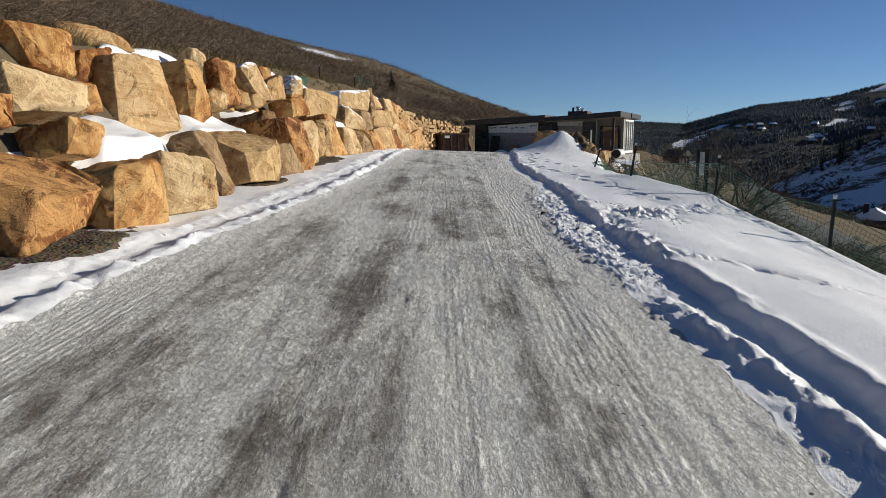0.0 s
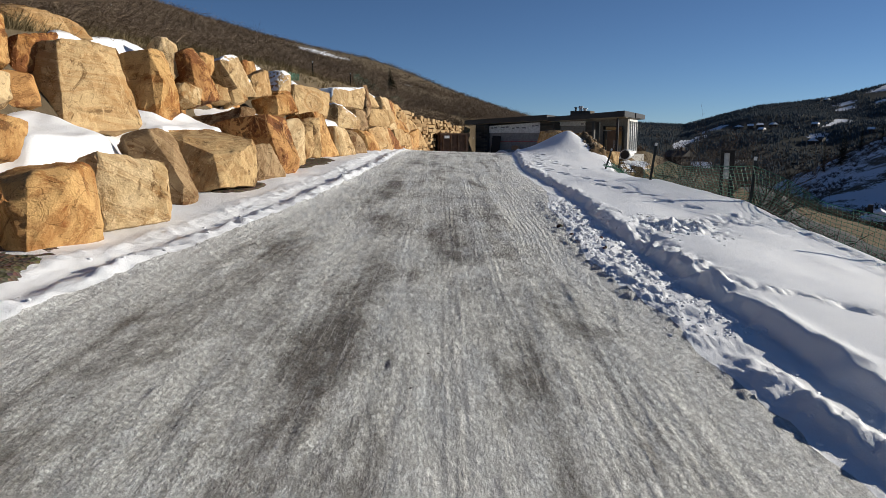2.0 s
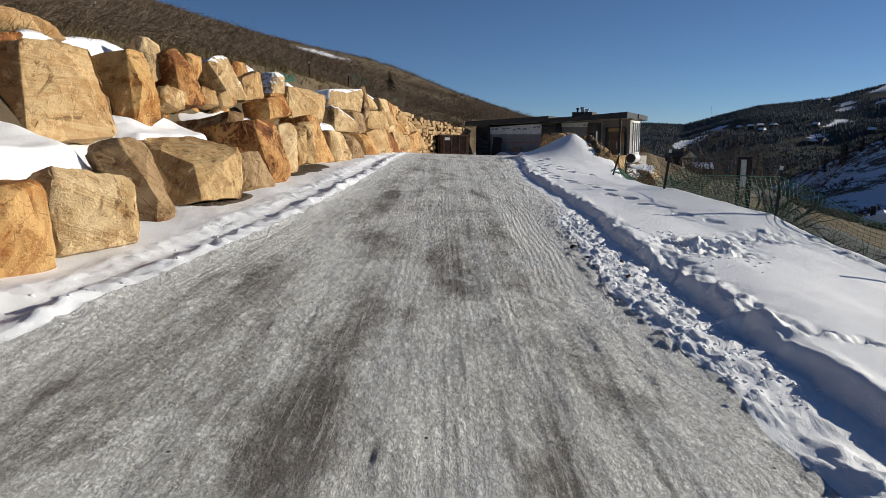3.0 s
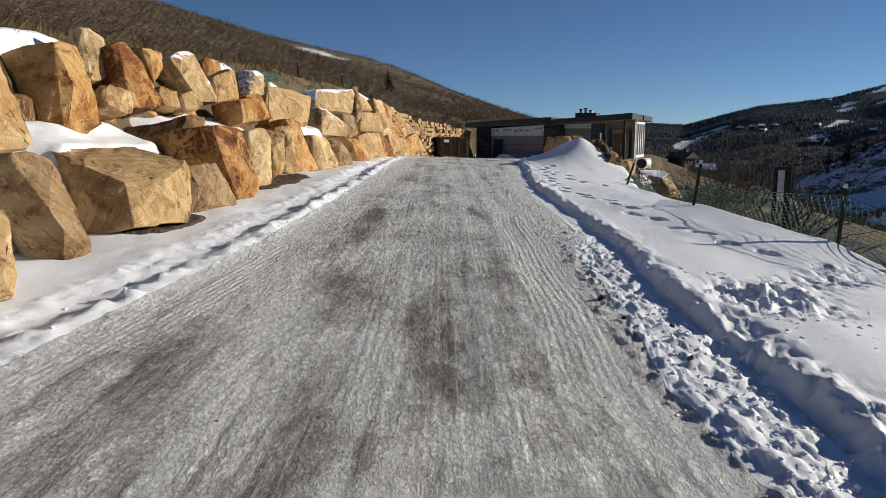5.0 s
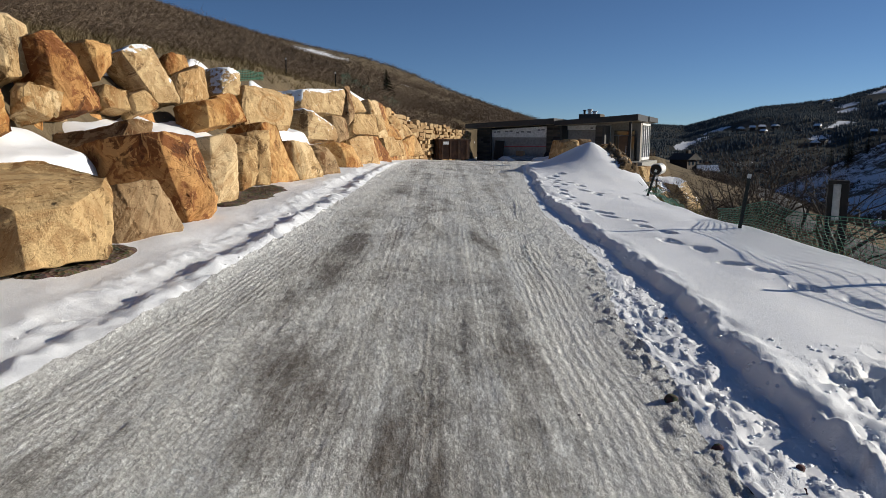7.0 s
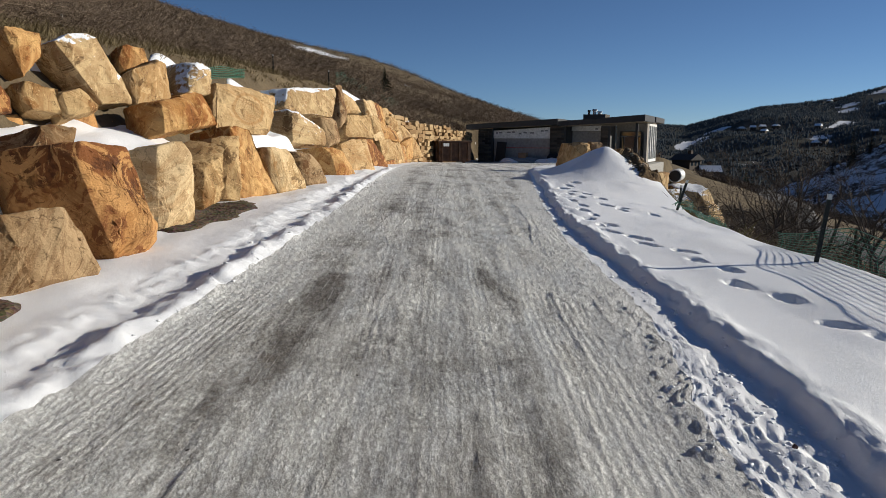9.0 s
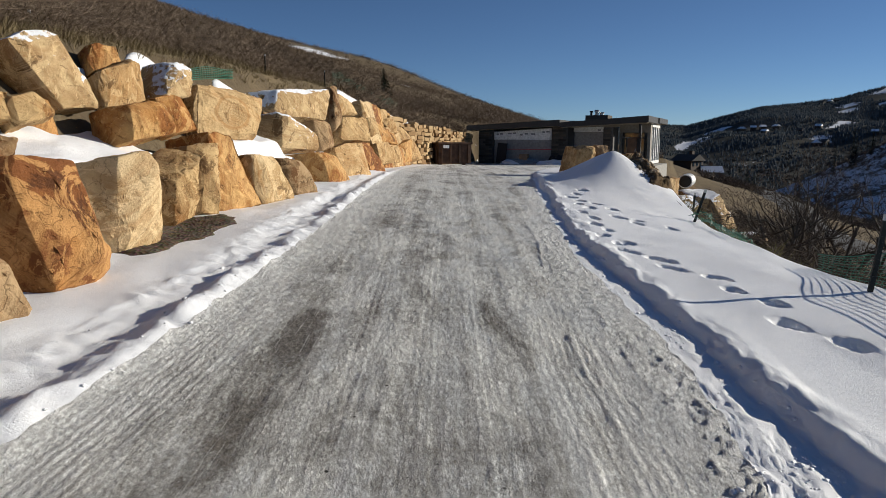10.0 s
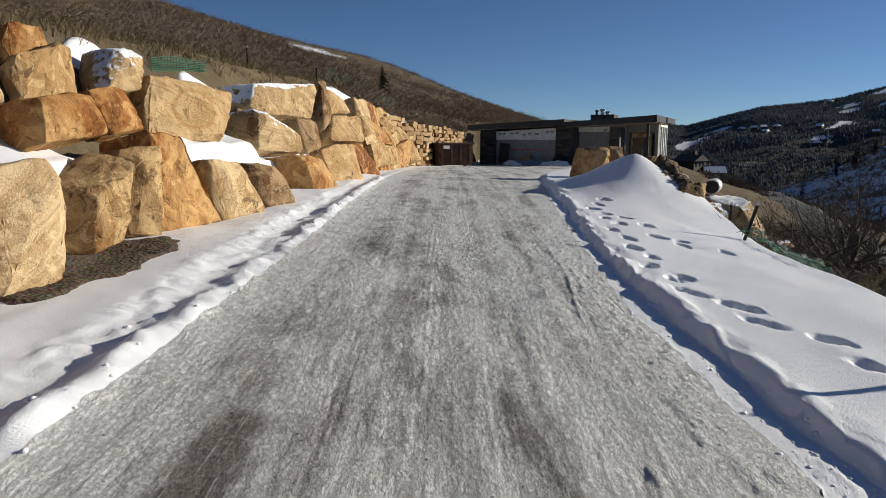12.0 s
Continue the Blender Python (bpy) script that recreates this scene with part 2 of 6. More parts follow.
def soil_mat():
    k = Mat("gravelly_soil")
    c = k.cells(26.0, None, "F1", "Color")
    f = k.noise(9.0, None, 5, 0.7)
    body = k.mix(k.ramp(f, (0.3, 0.0), (0.7, 1.0)), (0.055, 0.043, 0.032), (0.15, 0.115, 0.08))
    body = k.mix(0.3, body, c, "SOFT_LIGHT")
    return k.done(body, 0.95, k.cells(26.0), 0.012, spec=0.15)


SOIL = soil_mat()


def plain(name, colour, rough=0.6, metal=0.0, scale=6.0, amount=0.25, height=0.004, spec=0.5):
    """A paint, metal or board with faint cloudy wear and fine grain."""
    k = Mat(name)
    n = k.noise(scale, None, 5, 0.6)
    g = k.noise(scale * 9, None, 3, 0.7)
    lo = tuple(c * (1 - amount) for c in colour)
    hi = tuple(min(1, c * (1 + amount)) for c in colour)
    return k.done(k.mix(k.ramp(n, (0.3, 0.0), (0.7, 1.0)), lo, hi), rough, g, height, metal, spec)


# ---- meshes ----
def part(name, bm, material, parent=None, label="", smooth=False):
    """Links a bmesh as one mesh object, under its thing where one is given."""
    me = bpy.data.meshes.new(name)
    bm.to_mesh(me)
    bm.free()
    if material:
        me.materials.append(material)
    if smooth:
        me.shade_smooth()
        me.set_sharp_from_angle(angle=radians(38))
    ob = new(name, me)
    if parent:
        ob.parent = parent
    if label:
        ob["label"] = label
    return ob


def thing(name, m, label, category, group="", kind=""):
    ob = new(name)
    ob.matrix_world = m
    return tagged(ob, label, category, group, kind)


def box(x0, x1, y0, y1, z0, z1, bevel=0.0, bm=None):
    bm = bm or bmesh.new()
    made = bmesh.ops.create_cube(bm, size=1, matrix=Matrix.LocRotScale(((x0 + x1) / 2, (y0 + y1) / 2, (z0 + z1) / 2), None, (x1 - x0, y1 - y0, z1 - z0)))
    if bevel:
        edges = {e for v in made["verts"] for e in v.link_edges}
        bmesh.ops.bevel(bm, geom=list(edges), offset=bevel, segments=2, affect="EDGES", profile=0.6)
    return bm


def tube(points, radii, sides=8, bm=None):
    """A tapering tube through points."""
    bm = bm or bmesh.new()
    rings = []
    for i, p in enumerate(points):
        a = Vector(points[max(i - 1, 0)])
        b = Vector(points[min(i + 1, len(points) - 1)])
        q = (b - a).to_track_quat("Z", "Y")
        rings.append([bm.verts.new(Vector(p) + q @ Vector((math.cos(2 * math.pi * k / sides) * radii[i], math.sin(2 * math.pi * k / sides) * radii[i], 0))) for k in range(sides)])
    for r0, r1 in zip(rings, rings[1:]):
        for k in range(sides):
            bm.faces.new((r0[k], r0[(k + 1) % sides], r1[(k + 1) % sides], r1[k]))
    bm.faces.new(rings[0][::-1])
    bm.faces.new(rings[-1])
    return bm


# ---- the lie of the land ----
LATTICE = np.random.RandomState(7).rand(256, 256)


def vnoise(x, y):
    """Smooth noise between -1 and 1 over arrays of places."""
    xi, yi = np.floor(x).astype(int), np.floor(y).astype(int)
    fx, fy = x - xi, y - yi
    fx, fy = fx * fx * (3 - 2 * fx), fy * fy * (3 - 2 * fy)
    a, b = LATTICE[xi % 256, yi % 256], LATTICE[(xi + 1) % 256, yi % 256]
    c, d = LATTICE[xi % 256, (yi + 1) % 256], LATTICE[(xi + 1) % 256, (yi + 1) % 256]
    return 2 * ((a * (1 - fx) + b * fx) * (1 - fy) + (c * (1 - fx) + d * fx) * fy) - 1


def fbm(x, y, octaves=4, fade=0.5):
    total, amp = 0, 1.0
    for i in range(octaves):
        total = total + amp * vnoise(x * 2**i + 17.3 * i, y * 2**i + 5.7 * i)
        amp *= fade
    return total


def step(a, b, x):
    t = np.clip((x - a) / (b - a), 0, 1)
    return t * t * (3 - 2 * t)


def line(y, ys, vs):
    """A smooth curve through a few stations along the drive."""
    return sum(np.interp(y + d, ys, vs) for d in (-2.0, -1.0, 0.0, 1.0, 2.0)) / 5


def foot(y):
    return line(y, (4, 8.7, 10, 13.6, 17, 22, 28, 36, 45, 60, 75, 83, 90, 98), (-3.45, -3.4, -3.3, -3.3, -3.05, -2.75, -2.3, -2.0, -1.6, -0.6, 2.0, 5.0, 16.0, 30.0))


def road_left(y):
    return line(y, (4, 7, 10, 13, 17, 20, 38, 46, 60, 75), (-2.9, -2.7, -2.25, -1.95, -1.7, -1.6, -1.6, -1.1, 0.0, 2.7))


def road_right(y):
    return line(y, (3, 5.5, 7.5, 9.5, 11.5, 13, 15, 16.5, 18.7, 21.3, 24.3, 26.4, 31, 37, 48, 60, 70), (2.34, 2.28, 2.08, 2.12, 2.18, 2.32, 2.22, 2.12, 2.04, 2.18, 2.5, 2.64, 3.05, 3.75, 6.2, 10.0, 16.0))


def packed_edge(y):
    return road_right(y) - np.interp(y, (3, 5.5, 7, 12, 14, 20, 40), (0.66, 0.70, 0.68, 0.66, 0.45, 0.24, 0.16)) + 0.07 * vnoise(y * 1.1, y * 0 + 41) + 0.03 * vnoise(y * 4.3, y * 0 + 43)


def fence_x(y):
    return line(y, (0, 6, 9, 10, 13.2, 16.1, 19, 22.3, 25, 28, 31, 36, 45, 52, 60, 70, 95), (6.3, 6.0, 5.65, 5.5, 5.05, 4.3, 4.5, 4.85, 5.5, 6.0, 6.25, 6.6, 7.4, 8.8, 11.8, 17.6, 20.0))


def drive_z(y):
    return line(y, (-5, 0, 5, 8, 10, 14, 17, 20, 25, 32, 40, 46, 52, 58, 70, 90), (-0.30, -0.02, 0.28, 0.41, 0.47, 0.67, 0.81, 0.93, 1.04, 1.07, 0.98, 0.88, 0.75, 0.60, 0.32, 0.3))


def hill_z(x, y):
    """The dry hillside that falls from the left to the right across the whole view."""
    yy = np.minimum(y, 470)
    u = x / np.maximum(y, 40)
    brow = 3.3 * step(165, 245, y) * np.exp(-(((u + 0.088) / 0.10) ** 2))
    dip = 1.5 * step(45, 75, y) * (1 - step(95, 150, y)) * np.exp(-(((x + 5) / 13) ** 2))
    return 3.0 + 0.40 * (1 - step(27, 42, y)) * step(-14, -6, x) + 0.073 * (yy - 17) - 0.30 * (x + 6) - 0.35 * np.maximum(y - 470, 0) + brow - dip + 0.25 * fbm(x * 0.11, y * 0.07) * step(8, 30, np.abs(x + 4))


def far_z(x, y):
    """The valley, a snowy shoulder on its near side, and the wooded mountain across it."""
    u = x / np.maximum(y, 100)
    e = np.interp(u, (0.20, 0.29, 0.335, 0.38, 0.435, 0.49, 0.54, 0.57, 0.625, 0.70), (0.030, 0.024, 0.022, 0.034, 0.048, 0.0535, 0.060, 0.068, 0.081, 0.092))
    ridge = 1.5 + e * 2200
    rise = np.interp(y, (600, 900, 1300, 1700, 2200, 2700, 4600), (0.0, 0.10, 0.32, 0.62, 1.0, 0.75, -0.2))
    floor_ = -62 + 3 * fbm(x * 0.008, y * 0.008)
    lumps = 14 * fbm(x * 0.004 + 3, y * 0.004) * step(700, 1100, y) * (1 - step(1900, 2200, y))
    z = floor_ + (ridge - floor_) * rise + lumps * step(0.1, 0.25, u)
    top = np.interp(u, (0.2, 0.30, 0.36, 0.41, 0.50, 0.625, 0.8, 1.2), (-70, -62, -48, -34, -16, 5, 33, 90))
    shoulder = np.interp(y, (90, 140, 350, 420, 640), (-45, -21, 0, 0, -70)) + top * step(120, 330, y) + 1.6 * fbm(x * 0.03, y * 0.03) * step(120, 200, y)
    return np.maximum(z, shoulder)


def cover_at(x, y, z):
    """How much snow and how much woodland lie at a place, 0 to 1."""
    u = x / np.maximum(y, 100)
    snow = 0.40 + 0 * x
    snow = np.where((x < -2) & (y < 520), 0.43 + 0.36 * np.exp(-(((x + 0.176 * y) / 6) ** 2)) * np.exp(-(((y - 200) / 22) ** 2)), snow)
    shoulder = step(0.36, 0.46, u) * step(110, 170, y) * (1 - step(560, 640, y))
    snow = np.maximum(snow, 0.62 * shoulder)
    wood = step(560, 760, y)
    snow = np.where(y > 600, 0.34 + 0.06 * (y < 1250), snow)
    for x0, y0, x1, y1, w in RUNS:
        dx, dy = x1 - x0, y1 - y0
        t = np.clip(((x - x0) * dx + (y - y0) * dy) / (dx * dx + dy * dy), 0, 1)
        d = np.hypot(x - x0 - t * dx, y - y0 - t * dy)
        snow = np.maximum(snow, (1 - step(w * 0.7, w * 1.3, d)) * 1.0)
    return np.clip(snow, 0, 1), np.clip(wood, 0, 1)


RUNS = [(621, 1730, 699, 1700, 17), (453, 1400, 580, 1580, 16), (990, 1790, 1088, 1935, 17), (1195, 2010, 1364, 2190, 25), (646, 1360, 724, 1385, 9), (772, 1455, 893, 1610, 14), (1103, 1820, 1121, 1795, 20)]


def land_z(x, y):
    road = drive_z(y) - 0.03 * np.clip(x, -4, 3)
    f, xr, xf = foot(y), road_right(y), fence_x(y)
    hill = hill_z(x, y)
    behind = np.maximum(f - 0.9 - x, 0)
    raised = np.minimum(behind * (1.25 + 2.5 * step(37, 43, y)), np.where(y > 37, 2.1 + 0.6 * behind, 99))
    left = np.minimum(road + raised, np.maximum(hill, road))
    ragged = 0.05 * vnoise(y * 1.3, y * 0 + 31) + 0.025 * vnoise(y * 4.1, y * 0 + 33) + 0.012 * vnoise(y * 11.0, y * 0 + 35)
    bank = np.interp(y, (3, 8, 11, 14), (0.085, 0.10, 0.115, 0.075)) * step(-0.13, 0.01, x - xr - ragged) * (1 - step(38, 50, y))
    drop = np.interp(y, (5, 9, 10, 11.2, 13.2, 16.1, 18.5, 22.3, 26, 42), (0.9, 0.66, 0.53, 0.40, 0.06, 0.05, 0.13, 0.28, 0.30, 0.12))
    fall = drop * np.clip((x - xr) / np.maximum(xf - xr, 0.5), 0, 1) ** 1.6
    mound = 1.0 * np.exp(-(((x - 4.75) / 1.15) ** 2 + ((y - 28.6) / 2.1) ** 2) ** 0.75)
    shelf = road + bank - fall + mound
    past = np.maximum(x - xf, 0)
    down = np.minimum(past, 0.35 + 0.42 * past) + 0.38 * step(30, 36, y) * past
    right = np.where(x > xf, np.maximum(shelf - down, np.maximum(hill - 2.0, -70)), shelf)
    z = np.where(x < f - 0.3, left, right)
    nature = np.maximum(hill, -66)
    z = z + (nature - z) * step(96, 112, y)
    return np.maximum(z, far_z(x, y))


# ---- ground ----
def sheet(name, xs, ys, height, material, label, category, warp=None, smooth=True, base=None, kind="structure"):
    """One mesh over a grid of places; warp turns the first grid number into x."""
    gx, gy = np.meshgrid(xs, ys)
    px = warp(gx, gy) if warp else gx
    pz = height(px, gy)
    n, m = len(ys), len(xs)
    idx = np.arange(n * m).reshape(n, m)
    quads = np.stack([idx[:-1, :-1], idx[:-1, 1:], idx[1:, 1:], idx[1:, :-1]], -1).reshape(-1, 4)
    me = bpy.data.meshes.new(name)
    me.vertices.add(n * m)
    me.vertices.foreach_set("co", np.stack([px, gy, pz], -1).astype(np.float32).ravel())
    me.loops.add(quads.size)
    me.loops.foreach_set("vertex_index", quads.astype(np.int32).ravel())
    me.polygons.add(len(quads))
    me.polygons.foreach_set("loop_start", np.arange(0, quads.size, 4, dtype=np.int32))
    me.update(calc_edges=True)
    me.validate()
    me.materials.append(material)
    if smooth:
        me.shade_smooth()
    return tagged(new(name, me), label, category, kind=kind)


def grow(start, first, ratio, end):
    """Stations from start to end, each step longer than the last."""
    out, d = [start], first
    while abs(out[-1] - start) < abs(end - start):
        out.append(out[-1] + d)
        d *= ratio
    out[-1] = end
    return np.array(out)


def under_z(x, y):
    """The wide ground, which dips beneath the finer sheets of the drive."""
    inside = step(0.0, 0.25, x - (foot(y) - 0.9)) * (1 - step(0.5, 1.0, x - np.minimum(fence_x(y), road_right(y) + np.interp(y, (31, 36, 48), (8.0, 0.6, 0.0))))) * (1 - step(93, 95, y)) * step(-3.9, -3.5, y)
    return land_z(x, y) - 0.45 * inside + 0.05 * fbm(x * 0.6, y * 0.6) * (1 - inside) * (1 - step(40, 200, y))


XS = np.concatenate([grow(-5, -0.35, 1.06, -900)[::-1], np.arange(-4.7, 9.0, 0.3), grow(9.2, 0.35, 1.05, 2600)])
YS = np.concatenate([grow(2, -0.5, 1.25, -60)[::-1], np.arange(2.4, 40, 0.4), grow(40.4, 0.5, 1.028, 4600)])
ground = sheet("ground", XS, YS, under_z, HILL, "dry brown hillside with snow patches falling into a valley", "hillside")
co = np.empty(len(ground.data.vertices) * 3, np.float32)
ground.data.vertices.foreach_get("co", co)
co = co.reshape(-1, 3).astype(float)
snow_part, wood_part = cover_at(co[:, 0], co[:, 1], co[:, 2])
layer = ground.data.color_attributes.new("cover", "FLOAT_COLOR", "POINT")
layer.data.foreach_set("color", np.stack([snow_part, wood_part, 0 * snow_part, 0 * snow_part + 1], -1).astype(np.float32).ravel())

# footprints: place, heading and depth of each pressed hollow
PRINTS = [(4.2, 11.91), (3.85, 12.45), (3.53, 12.83), (3.42, 13.38), (3.22, 13.75), (3.2, 14.5), (2.94, 14.96), (3.1, 15.6), (2.9, 16.03), (2.98, 16.55), (2.66, 16.95), (2.68, 17.44), (2.39, 17.87), (2.55, 18.53), (2.41, 18.41), (2.33, 19.0), (2.53, 19.6), (2.47, 20.1), (2.6, 20.8)]
PRINTS += [(3.1, 21.16), (3.28, 20.68), (3.35, 21.03), (3.77, 20.49), (3.21, 22.19), (2.52, 21.47), (2.79, 22.16), (2.72, 22.79), (2.85, 23.4), (3.11, 22.99), (2.84, 24.03), (3.05, 24.7), (3.3, 25.4)]


def track_x(i, y):
    """The line of a tyre track along the drive: the deepest one, the one along the wall, then fainter ones."""
    if i == 0:
        return np.interp(y, (4, 6, 8.2, 10, 12, 14, 16, 18.6, 25), (0.86, 0.91, 1.0, 1.07, 1.08, 1.09, 1.18, 1.36, 1.6)) + 0.015 * np.sin(y * 2.1)
    if i == 1:
        return road_left(y) + 0.50
    return (-1.45, -0.95, -0.45, 0.10, 0.55, 1.55)[i - 2] + 0.08 * np.sin(0.13 * y + 1.7 * i) + 0.006 * (y - 10) * (i % 3 - 1)


def drive_detail(x, y):
    """Ruts, cleared lumps, bank edge and footprints on top of the land."""
    z = land_z(x, y)
    xr, xl = road_right(y), road_left(y)
    near = 1 - step(26, 45, y)
    on_road = step(0.0, 0.3, x - xl) * (1 - step(-0.7, -0.3, x - xr))
    z = z + on_road * near * (0.005 * fbm(x * 5.5, y * 0.35, 3) + 0.003 * fbm(x * 14, y * 2.2, 3) + 0.002 * step(-0.06, 0.06, fbm(x * 9, y * 1.6, 4, 0.65)) + 0.0025 * fbm(x * 20, y * 6, 3, 0.7) + 0.008 * vnoise(x * 1.3, y * 0.2))
    # the deepest tyre track, with a squeezed ridge beside it
    tx = x - track_x(0, y)
    worn = near * step(4.5, 7.0, y)
    z = z - worn * 0.005 * np.exp(-(((tx - 0.06) / 0.25) ** 4))
    seam = step(-0.45, 0.1, vnoise(y * 0.5, y * 0 + 3.1))
    z = z + worn * seam * 0.008 * np.exp(-(((tx - 0.045) / 0.02) ** 2)) * (0.8 + 0.4 * vnoise(y * 5, y * 0 + 17))
    # left: thrown-up ridge and the trough behind it
    dl = x - xl
    z = z + near * (0.075 * np.exp(-((dl / 0.14) ** 2)) * (0.8 + 0.35 * vnoise(y * 0.37, x * 0 + 9) + 0.45 * fbm(x * 5, y * 3.5, 4, 0.6)) - 0.020 * np.exp(-(((dl + 0.33) / 0.16) ** 2)) * (0.7 + 0.4 * vnoise(y * 0.9, x * 0 + 4) + 0.5 * fbm(x * 2, y * 1.7, 3)))
    z = z + near * 0.03 * np.abs(fbm(x * 7, y * 7, 3)) * np.exp(-(((dl + 0.5) / 0.14) ** 2))
    z = z + near * 0.028 * np.maximum(fbm(x * 6 + 3, y * 5, 3, 0.6), 0) * np.exp(-(((dl + 0.15) / 0.4) ** 4))
    z = z + near * step(0.2, 0.7, -dl) * (0.05 + 0.03 * fbm(x * 1.3, y * 0.7, 3))
    # right: broken lumps along the plough line, a trough, then the cut face of the bank
    dr = x - xr
    strength = np.interp(y, (0, 5.4, 6.6, 11.8, 13.2, 15, 30), (0.0, 0.05, 1.0, 1.0, 0.6, 0.28, 0.2))
    wander = 0.10 * vnoise(y * 0.5, y * 0 + 1)
    band = np.exp(-(((dr + 0.47 + wander) / 0.27) ** 4))
    lumps = np.maximum(fbm(x * 7.5, y * 6.5, 5, 0.68) + 0.1, 0)
    z = z + near * strength * band * (0.012 + 0.042 * lumps / (0.6 + lumps))
    crumbs = np.maximum(fbm(x * 10.0, y * 9.0, 3, 0.6) - 0.05, 0)
    z = z + near * (0.08 + 0.92 * strength) * 0.020 * crumbs * np.exp(-(((dr + 0.38) / 0.42) ** 4))
    # a thrown-up ridge before the first bend, with a smooth wheel trough behind it
    ridge = np.exp(-(((dr + 0.38 + 0.10 * step(3.2, 5.2, y) - 0.03 * np.sin(y * 1.9)) / 0.10) ** 2)) * (1 - step(5.2, 5.7, y))
    z = z + ridge * (0.075 + 0.02 * vnoise(y * 2.6, x * 2) + 0.03 * fbm(x * 7, y * 7, 4, 0.6))
    skirt = np.exp(-(((dr + 0.55) / 0.22) ** 4)) * (1 - step(5.4, 6.4, y))
    z = z + skirt * 0.018 * np.maximum(fbm(x * 9, y * 7, 4, 0.65), 0)
    z = z - near * 0.008 * np.exp(-(((dr + 0.12) / 0.08) ** 2))
    face = np.exp(-(((dr + 0.06) / 0.10) ** 2))
    z = z + near * face * (0.030 * fbm(x * 6, y * 4.5, 4, 0.6))
    lip = np.exp(-(((dr - 0.05) / 0.10) ** 2))
    z = z + near * lip * (0.028 * fbm(x * 4, y * 2.2, 4) + 0.012)
    broken = np.exp(-(((dr - 0.02) / 0.24) ** 2)) * (step(6.6, 7.3, y) * (1 - step(9.4, 10.3, y)))
    z = z + broken * (0.06 * fbm(x * 4.4, y * 4.0, 5, 0.66) - 0.03)
    # open snow: soft swells, sastrugi, scuffs and prints
    snow = step(0.1, 0.35, dr)
    z = z + snow * step(0.1, 0.9, dr) * 0.035 * fbm(x * 0.8, y * 0.5, 3)
    scuff = np.exp(-(((x - 2.75) / 0.7) ** 2 + ((y - 10.1) / 0.55) ** 2) ** 2)
    scuff = scuff + 0.8 * np.exp(-(((y - (10.2 + 0.85 * (x - 2.6))) / 0.42) ** 2)) * step(2.3, 2.7, x) * (1 - step(4.3, 5.0, x))
    drag = np.exp(-(((y - (7.0 - 0.45 * (x - 2.35) + 0.08 * np.sin(x * 3))) / 0.13) ** 2)) * step(2.1, 2.4, x) * (1 - step(4.6, 5.2, x))
    verge = np.exp(-(((x - (5.15 - 0.04 * (y - 9.35))) / 0.14) ** 2)) * step(6.0, 7.0, y) * (1 - step(12.0, 12.8, y))
    scuff = scuff + 0.75 * drag + 0.5 * verge
    z = z + scuff * snow * (0.05 * fbm(x * 5.2, y * 5.2, 5, 0.68) - 0.025)
    for i, (fx, fy) in enumerate(PRINTS):
        here = (np.abs(x - fx) < 0.7) & (np.abs(y - fy) < 0.7)
        if not here.any():
            continue
        lx, ly = x[here], y[here]
        turn = 0.75 if fy < 14.5 else 0.5 if fy < 18 else 0.15
        ax, ay = lx - fx, ly - fy
        sx, sy = ax * math.cos(turn) + ay * math.sin(turn), ay * math.cos(turn) - ax * math.sin(turn)
        sx = sx + 0.03 * math.sin(7 * i) * (sy > 0)
        r = (sx / (0.075 + 0.02 * math.sin(3.1 * i))) ** 2 + (sy / (0.145 + 0.03 * math.sin(5.3 * i))) ** 2 + 0.6 * fbm(lx * 7 + i, ly * 7, 3, 0.6)
        r = np.maximum(r, 0)
        z[here] += -(0.085 + 0.03 * math.sin(2.3 * i)) * np.exp(-(r**2)) + 0.009 * vnoise(lx * 7, ly * 7 + i) * np.exp(-((np.sqrt(r) - 1.35) ** 2) / 0.06)
    # soft fade so that the sheet tucks into the wide ground
    z = z - 0.6 * step(0.0, 0.35, foot(y) - 0.75 - x) - 0.35 * step(0.35, 0.85, x - fence_x(y) + 0.15 * vnoise(y * 1.3, y * 0 + 8))
    return z


DY = np.concatenate([np.arange(-3.5, 2.5, 0.25), np.arange(2.5, 22, 0.045), grow(22, 0.05, 1.012, 94)])


def between(a, b):
    return lambda g, y: a(y) + g * (b(y) - a(y))


RY = np.concatenate([np.arange(-3.5, 2.5, 0.25), np.arange(2.5, 18, 0.032), np.arange(18, 22, 0.045), grow(22, 0.05, 1.012, 94)])
road = sheet("road", np.linspace(0, 1, 290), RY, drive_detail, ROAD, "driveway of packed snow and ice with dark gritty streaks", "driveway", between(lambda y: road_left(y) + 0.12, packed_edge))
